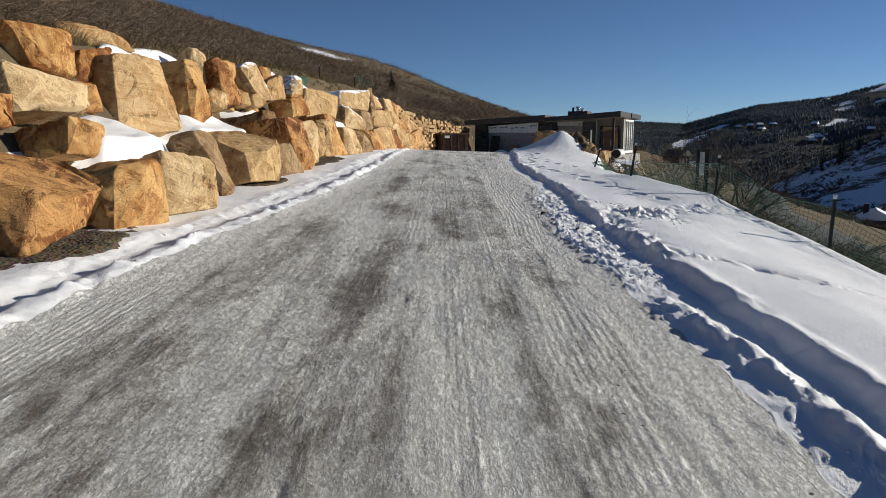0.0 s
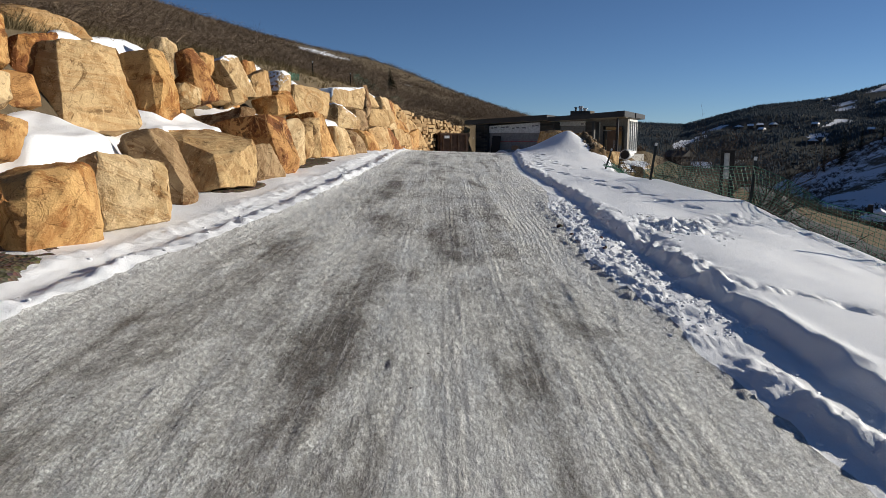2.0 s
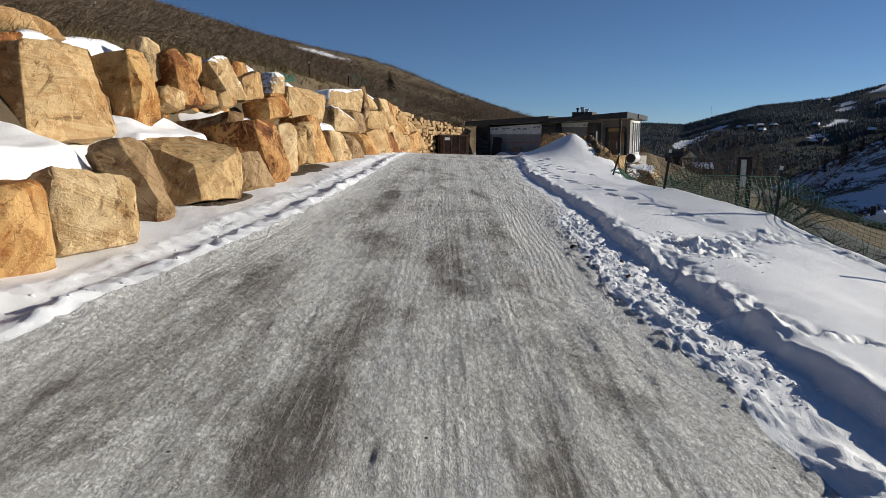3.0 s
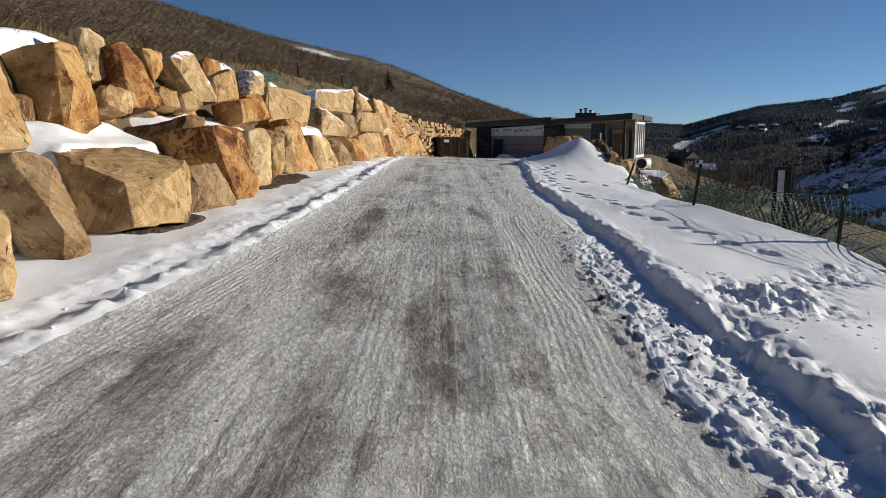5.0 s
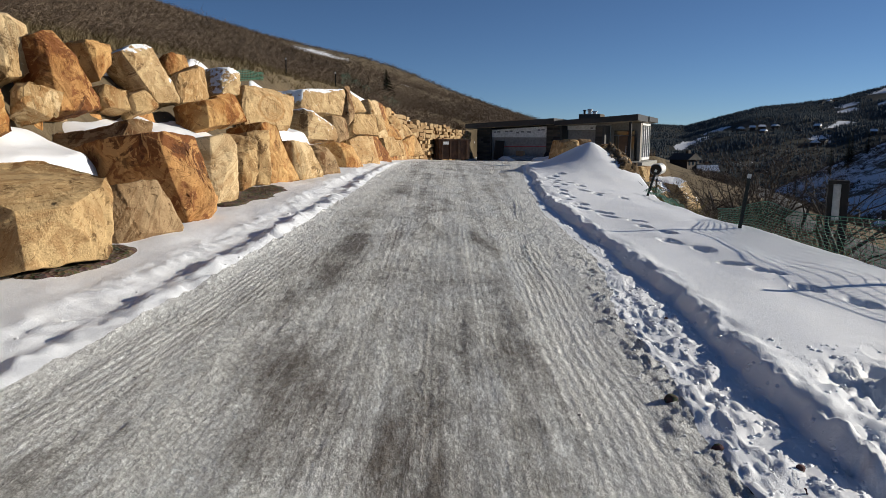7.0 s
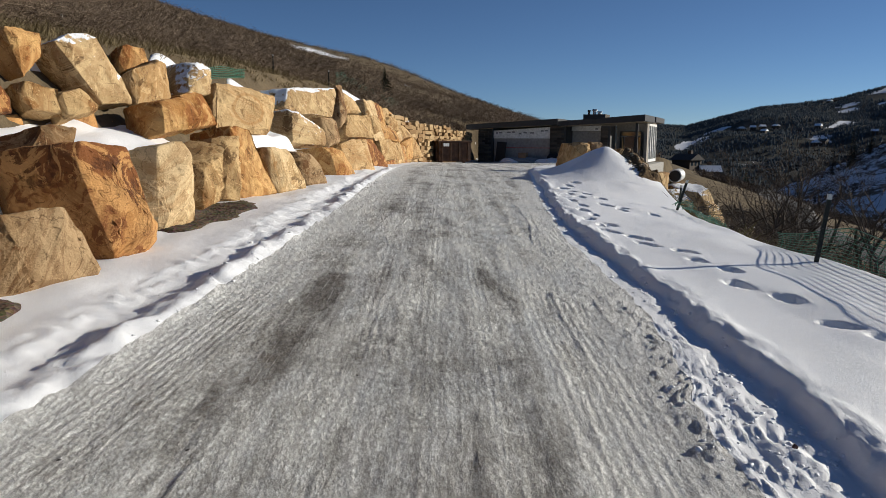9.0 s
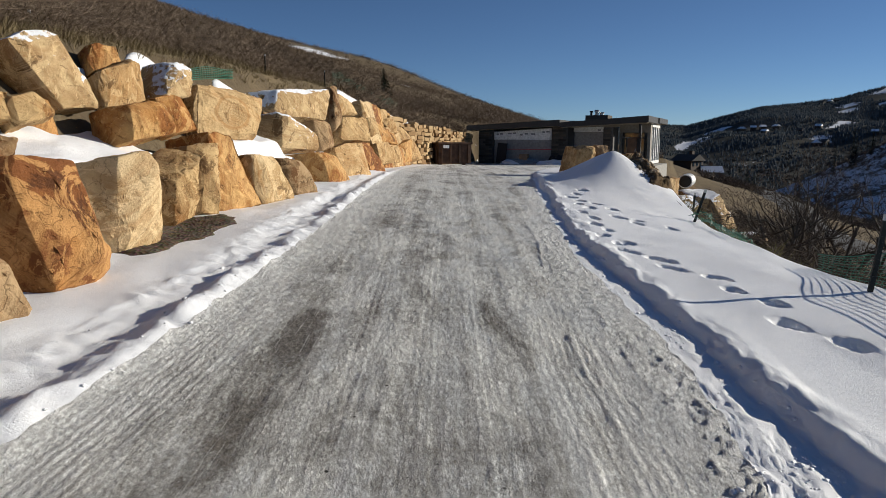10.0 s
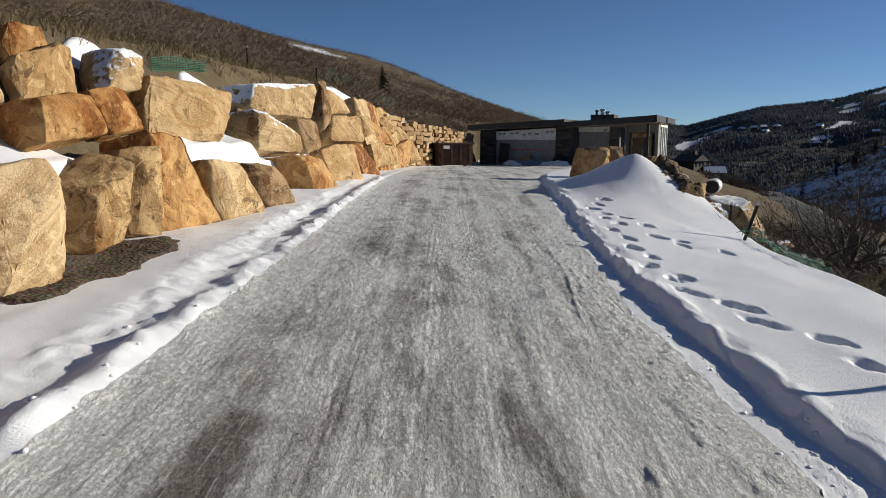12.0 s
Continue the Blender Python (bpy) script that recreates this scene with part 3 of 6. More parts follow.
# spots where tyres have worn down to the grit: place, half width, half length, strength
STAINS = [(-0.81, 3.1, 0.35, 0.6, 1.1), (0.72, 3.2, 0.25, 0.8, 1.0), (0.11, 8.7, 0.14, 0.5, 0.9), (-0.87, 5.5, 0.2, 0.5, 0.7), (0.35, 5.0, 0.2, 1.0, 0.6), (-1.75, 3.6, 0.4, 1.0, 0.8), (-1.4, 5.6, 0.3, 1.3, 0.5), (0.19, 8.5, 0.18, 0.6, 1.0), (0.46, 10.8, 0.18, 0.4, 0.9), (-0.78, 10.6, 0.2, 1.2, 0.6), (-1.55, 8.8, 0.35, 1.2, 0.7), (-0.85, 14.6, 0.2, 0.9, 0.8), (-1.05, 16.4, 0.3, 1.3, 0.6), (-1.2, 29.0, 0.25, 2.0, 0.9), (0.3, 28.5, 0.25, 1.5, 0.8), (0.49, 14.6, 0.2, 0.8, 0.5)]
co = np.empty(len(road.data.vertices) * 3)
road.data.vertices.foreach_get("co", co)
px, py = co[0::3], co[1::3]
worn_ = sum(a * np.exp(-((((px - sx) / rx) ** 2 + ((py - sy) / (0.7 * ry)) ** 2) ** 0.8)) for sx, sy, rx, ry, a in STAINS) * (0.9 + 1.1 * fbm(px * 3.5, py * 2.2, 5, 0.6))
brim_ = np.maximum(1 - step(0.05, 0.95, px - road_left(py)), 1 - step(0.0, 0.75, packed_edge(py) - px))
road.data.attributes.new("brim", "FLOAT", "POINT").data.foreach_set("value", brim_.astype(np.float32))
rib_, rib_x_ = np.zeros(len(px)), np.zeros(len(px))
for i in range(8):
    off = px - track_x(i, py)
    wide = (0.27, 0.26, 0.10, 0.11, 0.09, 0.10, 0.09, 0.12)[i]
    keep = step(-0.5, 0.1, vnoise(py * 0.45, py * 0 + 21)) if i < 2 else step(0.0, 0.3, vnoise(py * 0.22 + 13 * i, py * 0 + i))
    mask = np.exp(-((off / wide) ** 6)) * keep * (1.0 if i < 2 else 0.6)
    rib_x_ = np.where(mask > rib_, off, rib_x_)
    rib_ = np.maximum(rib_, mask)
road.data.attributes.new("rib", "FLOAT", "POINT").data.foreach_set("value", rib_.astype(np.float32))
road.data.attributes.new("rib_x", "FLOAT", "POINT").data.foreach_set("value", rib_x_.astype(np.float32))
road.data.attributes.new("grit", "FLOAT", "POINT").data.foreach_set("value", np.clip(worn_, 0, 1.2).astype(np.float32))
sheet("snow_bank", np.linspace(0, 1, 230) ** 1.3, DY, drive_detail, SNOW, "white snow bank with footprints and a lumpy ploughed edge", "snow bank", between(packed_edge, lambda y: np.minimum(fence_x(y) + 0.9, road_right(y) + np.interp(y, (31, 36, 48), (9.0, 1.6, 1.0)))))
sheet("snow_verge", np.linspace(0, 1, 64), DY, drive_detail, SNOW, "strip of drifted snow along the foot of the boulder wall", "snow verge", between(lambda y: foot(y) - 1.15, lambda y: road_left(y) + 0.12))


# ---- boulder wall ----
BOULDER_LABEL = {
    "ringed": "flat sandstone slab with concentric brown rings in the retaining wall",
    "snowy": "sandstone boulder dusted with snow in the retaining wall",
    "rust": "rust-stained sandstone boulder in the stacked retaining wall",
    "orange": "orange sandstone boulder in the stacked retaining wall",
    "tan": "tan sandstone boulder in the stacked retaining wall",
    "sand": "smooth banded sandstone slab in the stacked retaining wall",
    "cream": "pale cream sandstone boulder in the stacked retaining wall",
    "brown": "grey-brown weathered boulder in the stacked retaining wall",
}
rng = random.Random(11)


def rock_mesh(front, depth, fine, seed):
    """A quarried block: a rough hull, cut by flat breaks, split along its beds and chipped."""
    r = random.Random(seed)
    bm = bmesh.new()
    cx, cy = sum(p[0] for p in front) / 4, sum(p[1] for p in front) / 4
    size = max(abs(front[1][0] - front[0][0]), abs(front[3][1] - front[0][1]))
    (ax, ay), (bx, by), (dx, dy), (ex, ey) = front
    for i, (a, b) in enumerate(front):
        back = r.uniform(0.30, 0.85) if i in (0, 3) else r.uniform(-0.02, 0.30)
        bm.verts.new((a, b, -back * depth))
        s = r.uniform(0.75, 1.0)
        bm.verts.new((cx + (a - cx) * s, cy + (b - cy) * s, -depth * r.uniform(0.9, 1.15)))
    k = r.uniform(0.12, 0.45)
    bm.verts.new((ax + (bx - ax) * k, ay + (by - ay) * k + r.uniform(-0.04, 0.02) * size, depth * r.uniform(-0.02, 0.10)))
    k = min(0.8, max(0.1, k + r.uniform(-0.2, 0.25)))
    bm.verts.new((ex + (dx - ex) * k, ey + (dy - ey) * k + r.uniform(-0.02, 0.06) * size, depth * r.uniform(-0.12, 0.04)))
    k = r.uniform(0.3, 0.7)
    bm.verts.new((bx + (dx - bx) * k + 0.05 * size, by + (dy - by) * k, -depth * r.uniform(0.0, 0.3)))
    bm.verts.new((ax + (ex - ax) * k - 0.03 * size, ay + (ey - ay) * k, -depth * r.uniform(0.3, 0.6)))
    a, b = r.choice(front)
    k = r.uniform(0.1, 0.5)
    bm.verts.new((cx + (a - cx) * k, cy + (b - cy) * k, depth * r.uniform(0.04, 0.14)))
    bmesh.ops.convex_hull(bm, input=bm.verts)
    bmesh.ops.delete(bm, geom=[v for v in bm.verts if not v.link_faces], context="VERTS")
    for _ in range(r.randint(3, 6)):
        n = Vector((r.gauss(0, 1), r.gauss(0, 1), r.uniform(0.1, 1.4))).normalized()
        reach = max(v.co.dot(n) for v in bm.verts)
        at = n * (reach - r.uniform(0.04, 0.16) * size)
        bmesh.ops.bisect_plane(bm, geom=bm.verts[:] + bm.edges[:] + bm.faces[:], plane_co=at, plane_no=n, clear_outer=True)
        bmesh.ops.holes_fill(bm, edges=[e for e in bm.edges if e.is_boundary], sides=0)
    bmesh.ops.dissolve_limit(bm, angle_limit=radians(6), verts=bm.verts, edges=bm.edges)
    bmesh.ops.bevel(bm, geom=list(bm.edges), offset=0.012, segments=1, affect="EDGES", clamp_overlap=True)
    for _ in range(5):
        bmesh.ops.triangulate(bm, faces=bm.faces)
        long_ = [e for e in bm.edges if e.calc_length() > fine]
        if not long_ or len(bm.faces) > 4500:
            break
        bmesh.ops.subdivide_edges(bm, edges=long_, cuts=1)
    bmesh.ops.triangulate(bm, faces=bm.faces)
    bm.normal_update()
    off = Vector((seed * 3.7 % 50, seed * 1.3 % 50, seed * 2.1 % 50))
    bed = Vector((r.uniform(-0.6, 0.6), r.uniform(0.3, 1), r.uniform(-0.7, 0.7))).normalized()
    moves = []
    for v in bm.verts:
        p = v.co + off
        n1 = noise.noise(p * 1.9)
        n2 = noise.noise(p * 5.5)
        n3 = noise.noise(p * 15)
        layer = (v.co.dot(bed) * 4.5 + 1.3 * n1) % 1.0
        split = 0.030 if layer > 0.62 else 0.0
        moves.append(v.normal * (0.026 * n1 + 0.016 * n2 + 0.008 * n3 + split * (0.4 + abs(n2))))
    for v, m in zip(bm.verts, moves):
        v.co += m
    bm.normal_update()
    for e in bm.edges:
        e.smooth = e.calc_face_angle(0) < 0.50
    return bm


def block_mesh(front, side, rise, yaw, depth, fine, seed):
    """A quarried block: a flat broken face towards the drive, an end face that runs back from its near edge, a top that may climb
    behind the front edge, small breaks along the edges, and flakes split off along the beds."""
    r = random.Random(seed)
    bm = bmesh.new()
    bl, br, tr, tl = [Vector((a, b, r.uniform(-0.03, 0.03))) for a, b in front]
    size = max((br - bl).length, (tl - bl).length)
    back = Vector((-math.sin(yaw), 0, -math.cos(yaw)))
    inward = Vector((0.15, 0, -1))
    for p, lift in ((bl, 0.0), (tl, rise)):
        bm.verts.new(p)
        q = p + back * side + Vector((0, lift * min(1.0, side / 0.6) - r.uniform(0, 0.03), 0))
        bm.verts.new(q)
        bm.verts.new(q + inward * (depth * 0.6) + Vector((0.06, lift * 0.5 - 0.06 * size * (lift == 0), 0)))
    for p, lift in ((br, 0.0), (tr, rise)):
        bm.verts.new(p)
        bm.verts.new(p + inward * depth * r.uniform(0.7, 1.0) + Vector((-0.22, lift * 0.8, 0)))
    for _ in range(r.randint(3, 5)):
        a, b = r.uniform(0.12, 0.88), r.uniform(0.12, 0.88)
        q = (bl * (1 - a) + br * a) * (1 - b) + (tl * (1 - a) + tr * a) * b
        bm.verts.new(q + Vector((0, 0, r.uniform(0.03, 0.13) * min(1.0, size))))
    for _ in range(2):
        b = r.uniform(0.2, 0.8)
        bm.verts.new(bl * (1 - b) + tl * b + back * (side * r.uniform(0.3, 0.8)) + Vector((-r.uniform(0.02, 0.07), 0, 0)))
    bm.verts.new((tl + tr) / 2 + Vector((r.uniform(-0.1, 0.1) * size, r.uniform(0.0, 0.05) * size, -0.02)))
    bm.verts.new((br + tr) / 2 + Vector((r.uniform(0.01, 0.05) * size, r.uniform(-0.1, 0.1) * size, -0.04)))
    bmesh.ops.convex_hull(bm, input=bm.verts)
    bmesh.ops.delete(bm, geom=[v for v in bm.verts if not v.link_faces], context="VERTS")
    for _ in range(r.randint(3, 5)):
        n = Vector((r.gauss(0, 1), r.gauss(0.1, 1), r.uniform(0.3, 1.2))).normalized()
        reach = max(v.co.dot(n) for v in bm.verts)
        at = n * (reach - r.uniform(0.015, 0.065) * size)
        bmesh.ops.bisect_plane(bm, geom=bm.verts[:] + bm.edges[:] + bm.faces[:], plane_co=at, plane_no=n, clear_outer=True)
        bmesh.ops.holes_fill(bm, edges=[e for e in bm.edges if e.is_boundary], sides=0)
    bmesh.ops.dissolve_limit(bm, angle_limit=radians(5), verts=bm.verts, edges=bm.edges)
    bmesh.ops.bevel(bm, geom=list(bm.edges), offset=0.010, segments=1, affect="EDGES", clamp_overlap=True)
    for _ in range(6):
        bmesh.ops.triangulate(bm, faces=bm.faces)
        long_ = [e for e in bm.edges if e.calc_length() > fine]
        if not long_ or len(bm.faces) > 6500:
            break
        bmesh.ops.subdivide_edges(bm, edges=long_, cuts=1)
    bmesh.ops.triangulate(bm, faces=bm.faces)
    bm.normal_update()
    off = Vector((seed * 3.7 % 50, seed * 1.3 % 50, seed * 2.1 % 50))
    bed = Vector((r.uniform(-0.8, 0.8), r.uniform(0.2, 1), r.uniform(-0.4, 0.4))).normalized()
    moves = []
    for v in bm.verts:
        p = v.co + off
        n1, n2, n3 = noise.noise(p * 1.6), noise.noise(p * 5.0), noise.noise(p * 17)
        flake = math.floor((noise.noise(p * 0.9 + Vector((9, 0, 0))) + 0.10 * n2 + 0.03 * n3) * 4.0) / 4.0
        layer = (v.co.dot(bed) * 3.5 + 1.2 * n1) % 1.0
        split = 0.016 if layer > 0.72 else 0.0
        moves.append(v.normal * (0.016 * n1 + 0.007 * n2 + 0.005 * n3 + 0.055 * flake + split * (0.3 + abs(n2))))
    for v, m in zip(bm.verts, moves):
        v.co += m
    bm.normal_update()
    for e in bm.edges:
        e.smooth = e.calc_face_angle(0) < 0.45
    return bm


def boulder(look_, at, bl, br, tr, tl, side=0.3, rise=0.0, yaw=0.25, depth=None):
    """One boulder, by the middle of its face, how far each corner lies from it, the depth of its near end and the way it faces."""
    seed = int(at[0] * 100 + at[1] * 317 + at[2] * 71)
    w = (br[0] - bl[0] + tr[0] - tl[0]) / 2
    h = (tl[1] - bl[1] + tr[1] - br[1]) / 2
    d = depth or max(0.5, min(1.1, 0.75 * math.sqrt(abs(w * h)) + 0.2))
    fine = (0.055 if at[1] < 24 else 0.12) if depth is None else 0.12
    out = Vector((math.cos(yaw), -math.sin(yaw), 0.22)).normalized()
    along = Vector((math.sin(yaw), math.cos(yaw), 0))
    m = Matrix((along, out.cross(along), out)).transposed().to_4x4()
    ob = part("boulder", block_mesh([bl, br, tr, tl], side, rise, yaw, d, fine, seed), ROCK[look_], smooth=True)
    ob.matrix_world = Matrix.Translation(at) @ m
    return tagged(ob, BOULDER_LABEL[look_], "boulder", "retaining wall boulders")


# foot of the wall, then the stones set back above it
boulder("rust", (-3.53, 6.63, 0.82), (-0.56, -0.30), (0.25, -0.12), (0.66, 0.26), (-0.35, 0.17), 0.54, 0.50, 0.30)
boulder("orange", (-3.45, 8.08, 0.88), (-0.48, -0.40), (0.41, -0.31), (0.40, 0.41), (-0.33, 0.29), 0.22, 0.15, 0.35)
boulder("cream", (-3.24, 9.22, 0.97), (-0.46, -0.36), (0.36, -0.36), (0.46, 0.31), (-0.36, 0.42), 0.12, 0.05, 0.50)
boulder("brown", (-3.50, 11.03, 1.14), (-0.02, -0.52), (0.29, -0.46), (0.07, 0.47), (-0.34, 0.51), 0.28, 0.00, 0.60)
boulder("tan", (-3.18, 12.71, 1.10), (-0.51, -0.30), (0.40, -0.34), (0.58, 0.43), (-0.47, 0.21), 0.56, 0.42, 0.40)
boulder("brown", (-3.09, 14.21, 1.13), (-0.47, -0.38), (0.45, -0.30), (0.32, 0.34), (-0.30, 0.33), 0.12, 0.05, 0.45)
boulder("rust", (-3.08, 15.53, 1.43), (-0.26, -0.56), (0.40, -0.54), (0.27, 0.52), (-0.41, 0.58), 0.75, 0.05, 0.30)
boulder("cream", (-3.20, 17.39, 1.44), (-0.47, -0.62), (0.24, -0.47), (0.40, 0.59), (-0.16, 0.50), 0.52, 0.05, 0.35)
boulder("tan", (-3.23, 18.95, 1.42), (-0.41, -0.39), (0.06, -0.30), (0.54, 0.53), (-0.19, 0.17), 0.38, 0.25, 0.30)
boulder("tan", (-3.21, 19.72, 1.59), (-0.25, -0.47), (0.13, -0.54), (0.33, 0.52), (-0.21, 0.49), 0.12, 0.10, 0.50)
boulder("orange", (-3.09, 20.50, 1.66), (-0.53, -0.62), (0.61, -0.58), (0.25, 0.58), (-0.33, 0.63), 0.30, 0.05, 0.30)
boulder("cream", (-2.73, 21.58, 1.49), (-0.37, -0.40), (0.68, -0.38), (0.15, 0.36), (-0.46, 0.43), 0.12, 0.05, 0.35)
boulder("brown", (-2.54, 22.99, 1.45), (-0.16, -0.39), (0.48, -0.33), (0.20, 0.30), (-0.52, 0.41), 0.23, 0.05, 0.35)
boulder("orange", (-2.47, 27.04, 1.42), (-0.45, -0.48), (0.88, -0.37), (0.23, 0.35), (-0.66, 0.49), 0.91, 0.10, 0.25)
boulder("sand", (-2.37, 29.96, 1.50), (-0.68, -0.54), (0.92, -0.56), (0.81, 0.60), (-1.05, 0.50), 0.31, 0.05, 0.30)
boulder("rust", (-2.20, 33.72, 1.48), (-0.13, -0.62), (1.18, -0.64), (-0.10, 0.65), (-0.96, 0.61), 0.32, 0.00, 0.25)
boulder("tan", (-2.09, 37.27, 1.69), (-0.64, -0.43), (0.73, -0.41), (0.78, 0.45), (-0.87, 0.39), 0.13, 0.00, 0.25)
boulder("tan", (-1.94, 40.71, 1.59), (-0.52, -0.37), (0.51, -0.35), (0.58, 0.31), (-0.57, 0.41), 0.12, 0.00, 0.25)
boulder("orange", (-1.69, 45.70, 1.62), (-1.47, -0.56), (0.70, -0.49), (1.46, 0.71), (-0.69, 0.35), 0.12, 0.00, 0.25)
boulder("tan", (-1.43, 49.82, 1.68), (-0.94, -0.60), (1.00, -0.56), (0.58, 0.51), (-0.65, 0.65), 0.12, 0.00, 0.25)
boulder("rust", (-4.26, 6.90, 1.79), (-0.26, -0.19), (0.16, -0.16), (0.26, 0.18), (-0.16, 0.17), 0.12, 0.05, 0.30)
boulder("orange", (-4.27, 8.57, 1.54), (-0.33, -0.18), (0.14, -0.23), (0.37, 0.16), (-0.18, 0.26), 0.58, 0.00, 0.30)
boulder("cream", (-4.71, 8.70, 2.07), (-0.50, -0.24), (0.50, -0.22), (0.55, 0.13), (-0.56, 0.32), 0.22, 0.25, 0.40)
boulder("sand", (-4.89, 11.93, 2.26), (-0.74, -0.67), (0.71, -0.61), (0.55, 0.64), (-0.51, 0.64), 0.38, 0.05, 0.35)
boulder("rust", (-5.50, 11.55, 2.70), (-0.39, -0.30), (0.22, -0.21), (0.42, 0.31), (-0.25, 0.21), 0.12, 0.00, 0.40)
boulder("orange", (-5.62, 10.38, 2.79), (-0.33, -0.27), (0.36, -0.39), (0.46, 0.30), (-0.50, 0.36), 0.50, 0.10, 0.35)
boulder("sand", (-6.26, 13.20, 3.36), (-0.69, -0.22), (0.80, -0.17), (0.44, 0.11), (-0.56, 0.27), 0.12, 0.00, 0.50)
boulder("orange", (-4.78, 14.06, 2.42), (-0.36, -0.78), (0.35, -0.46), (0.18, 0.61), (-0.17, 0.63), 0.42, 0.05, 0.30)
boulder("cream", (-5.16, 15.51, 3.03), (-0.23, -0.38), (0.14, -0.35), (0.23, 0.30), (-0.15, 0.42), 0.17, 0.00, 0.40)
boulder("cream", (-4.68, 15.14, 2.37), (-0.26, -0.09), (0.11, -0.26), (0.34, 0.12), (-0.19, 0.24), 0.12, 0.00, 0.40)
boulder("rust", (-4.73, 15.83, 2.77), (-0.19, -0.50), (0.54, -0.45), (0.00, 0.52), (-0.35, 0.44), 0.20, 0.00, 0.30)
boulder("brown", (-3.84, 15.86, 2.02), (-0.44, -0.22), (0.20, -0.07), (0.30, 0.12), (-0.06, 0.17), 1.01, 0.00, 0.30)
boulder("orange", (-5.20, 17.87, 3.18), (-0.20, -0.39), (0.22, -0.09), (0.30, 0.24), (-0.32, 0.24), 0.40, 0.05, 0.30)
boulder("tan", (-4.73, 17.35, 2.52), (-0.19, -0.16), (0.27, -0.20), (0.22, 0.15), (-0.30, 0.21), 0.12, 0.00, 0.40)
boulder("tan", (-4.51, 17.73, 2.51), (-0.20, -0.22), (0.33, -0.07), (0.10, 0.18), (-0.23, 0.11), 0.12, 0.00, 0.35)
boulder("snowy", (-4.83, 18.97, 3.01), (-0.09, -0.51), (0.62, -0.43), (0.11, 0.57), (-0.64, 0.36), 0.37, 0.00, 0.30)
boulder("sand", (-4.73, 20.62, 2.98), (-0.42, -0.39), (0.39, -0.29), (0.43, 0.49), (-0.40, 0.19), 0.12, 0.00, 0.40)
boulder("orange", (-5.11, 20.93, 3.42), (-0.29, -0.27), (0.25, -0.11), (0.24, 0.18), (-0.20, 0.20), 0.12, 0.00, 0.40)
boulder("snowy", (-4.51, 22.37, 3.17), (-0.49, -0.36), (0.19, -0.24), (0.40, 0.25), (-0.10, 0.35), 0.30, 0.10, 0.35)
boulder("orange", (-3.89, 19.53, 2.41), (-0.41, -0.29), (0.47, -0.15), (0.31, 0.23), (-0.37, 0.20), 0.37, 0.05, 0.30)
boulder("orange", (-4.18, 21.33, 2.56), (-0.15, -0.32), (0.44, -0.26), (0.13, 0.34), (-0.42, 0.24), 0.20, 0.00, 0.40)
boulder("ringed", (-3.88, 23.25, 2.64), (-0.98, -0.40), (0.58, -0.50), (1.06, 0.36), (-0.67, 0.54), 0.12, 0.00, 0.45)
boulder("snowy", (-3.40, 27.91, 3.08), (-1.50, -0.34), (0.89, -0.40), (1.69, 0.49), (-1.08, 0.25), 0.62, 0.12, 0.35)
boulder("snowy", (-3.24, 26.70, 2.26), (-0.80, -0.28), (0.72, -0.35), (0.70, 0.08), (-0.62, 0.55), 0.63, 0.00, 0.40)
boulder("brown", (-3.03, 28.79, 2.31), (-0.29, -0.43), (0.42, -0.33), (0.40, 0.33), (-0.53, 0.43), 0.38, 0.00, 0.30)
boulder("brown", (-3.16, 31.59, 3.17), (-0.52, -0.82), (0.19, -0.47), (0.45, 0.66), (-0.11, 0.63), 0.25, 0.00, 0.30)
boulder("sand", (-3.36, 35.57, 3.40), (-0.75, -0.39), (0.83, -0.27), (0.37, 0.26), (-0.45, 0.40), 0.12, 0.00, 0.40)
boulder("tan", (-2.81, 33.96, 2.55), (-1.15, -0.39), (0.81, -0.42), (1.04, 0.43), (-0.70, 0.37), 0.30, 0.05, 0.40)
boulder("tan", (-2.54, 37.34, 2.70), (-0.57, -0.45), (0.44, -0.28), (0.53, 0.38), (-0.40, 0.35), 0.12, 0.00, 0.30)
boulder("orange", (-2.27, 40.96, 2.37), (-0.86, -0.25), (1.07, -0.37), (0.78, 0.27), (-0.99, 0.36), 0.13, 0.00, 0.30)
boulder("tan", (-1.93, 47.49, 2.48), (-1.01, -0.59), (1.23, -0.37), (0.41, 0.49), (-0.63, 0.47), 0.12, 0.00, 0.30)
boulder("tan", (-2.35, 43.73, 2.90), (-0.54, -0.25), (0.82, -0.41), (0.44, 0.28), (-0.72, 0.37), 0.15, 0.00, 0.30)

# smaller stones wedged into the joints, and the wall's run towards the house
for i in range(70):
    y = 6.3 + 30 * rng.random() ** 1.1
    tier = rng.choice((0, 0, 1, 1, 2))
    back = (0.75, 1.9 if y < 20 else 1.5, 2.6 if y < 20 else 2.1)[tier] + rng.uniform(0, 0.15)
    up_ = (0.22, 1.3, 2.0)[tier] + rng.uniform(-0.2, 0.3)
    s = rng.uniform(0.22, 0.38)
    x = float(foot(np.array(y))) - back
    boulder(rng.choice(("tan", "brown", "orange", "rust", "brown")), (x, y, float(drive_z(np.array(y))) + 0.09 + up_), (-s, -s * rng.uniform(0.5, 0.9)), (s * rng.uniform(0.7, 1.1), -s * 0.7), (s * 0.8, s * rng.uniform(0.5, 0.8)), (-s * rng.uniform(0.6, 1), s * 0.6), 0.25, 0.0, rng.uniform(0.2, 0.7), 0.5)
y = 38.5
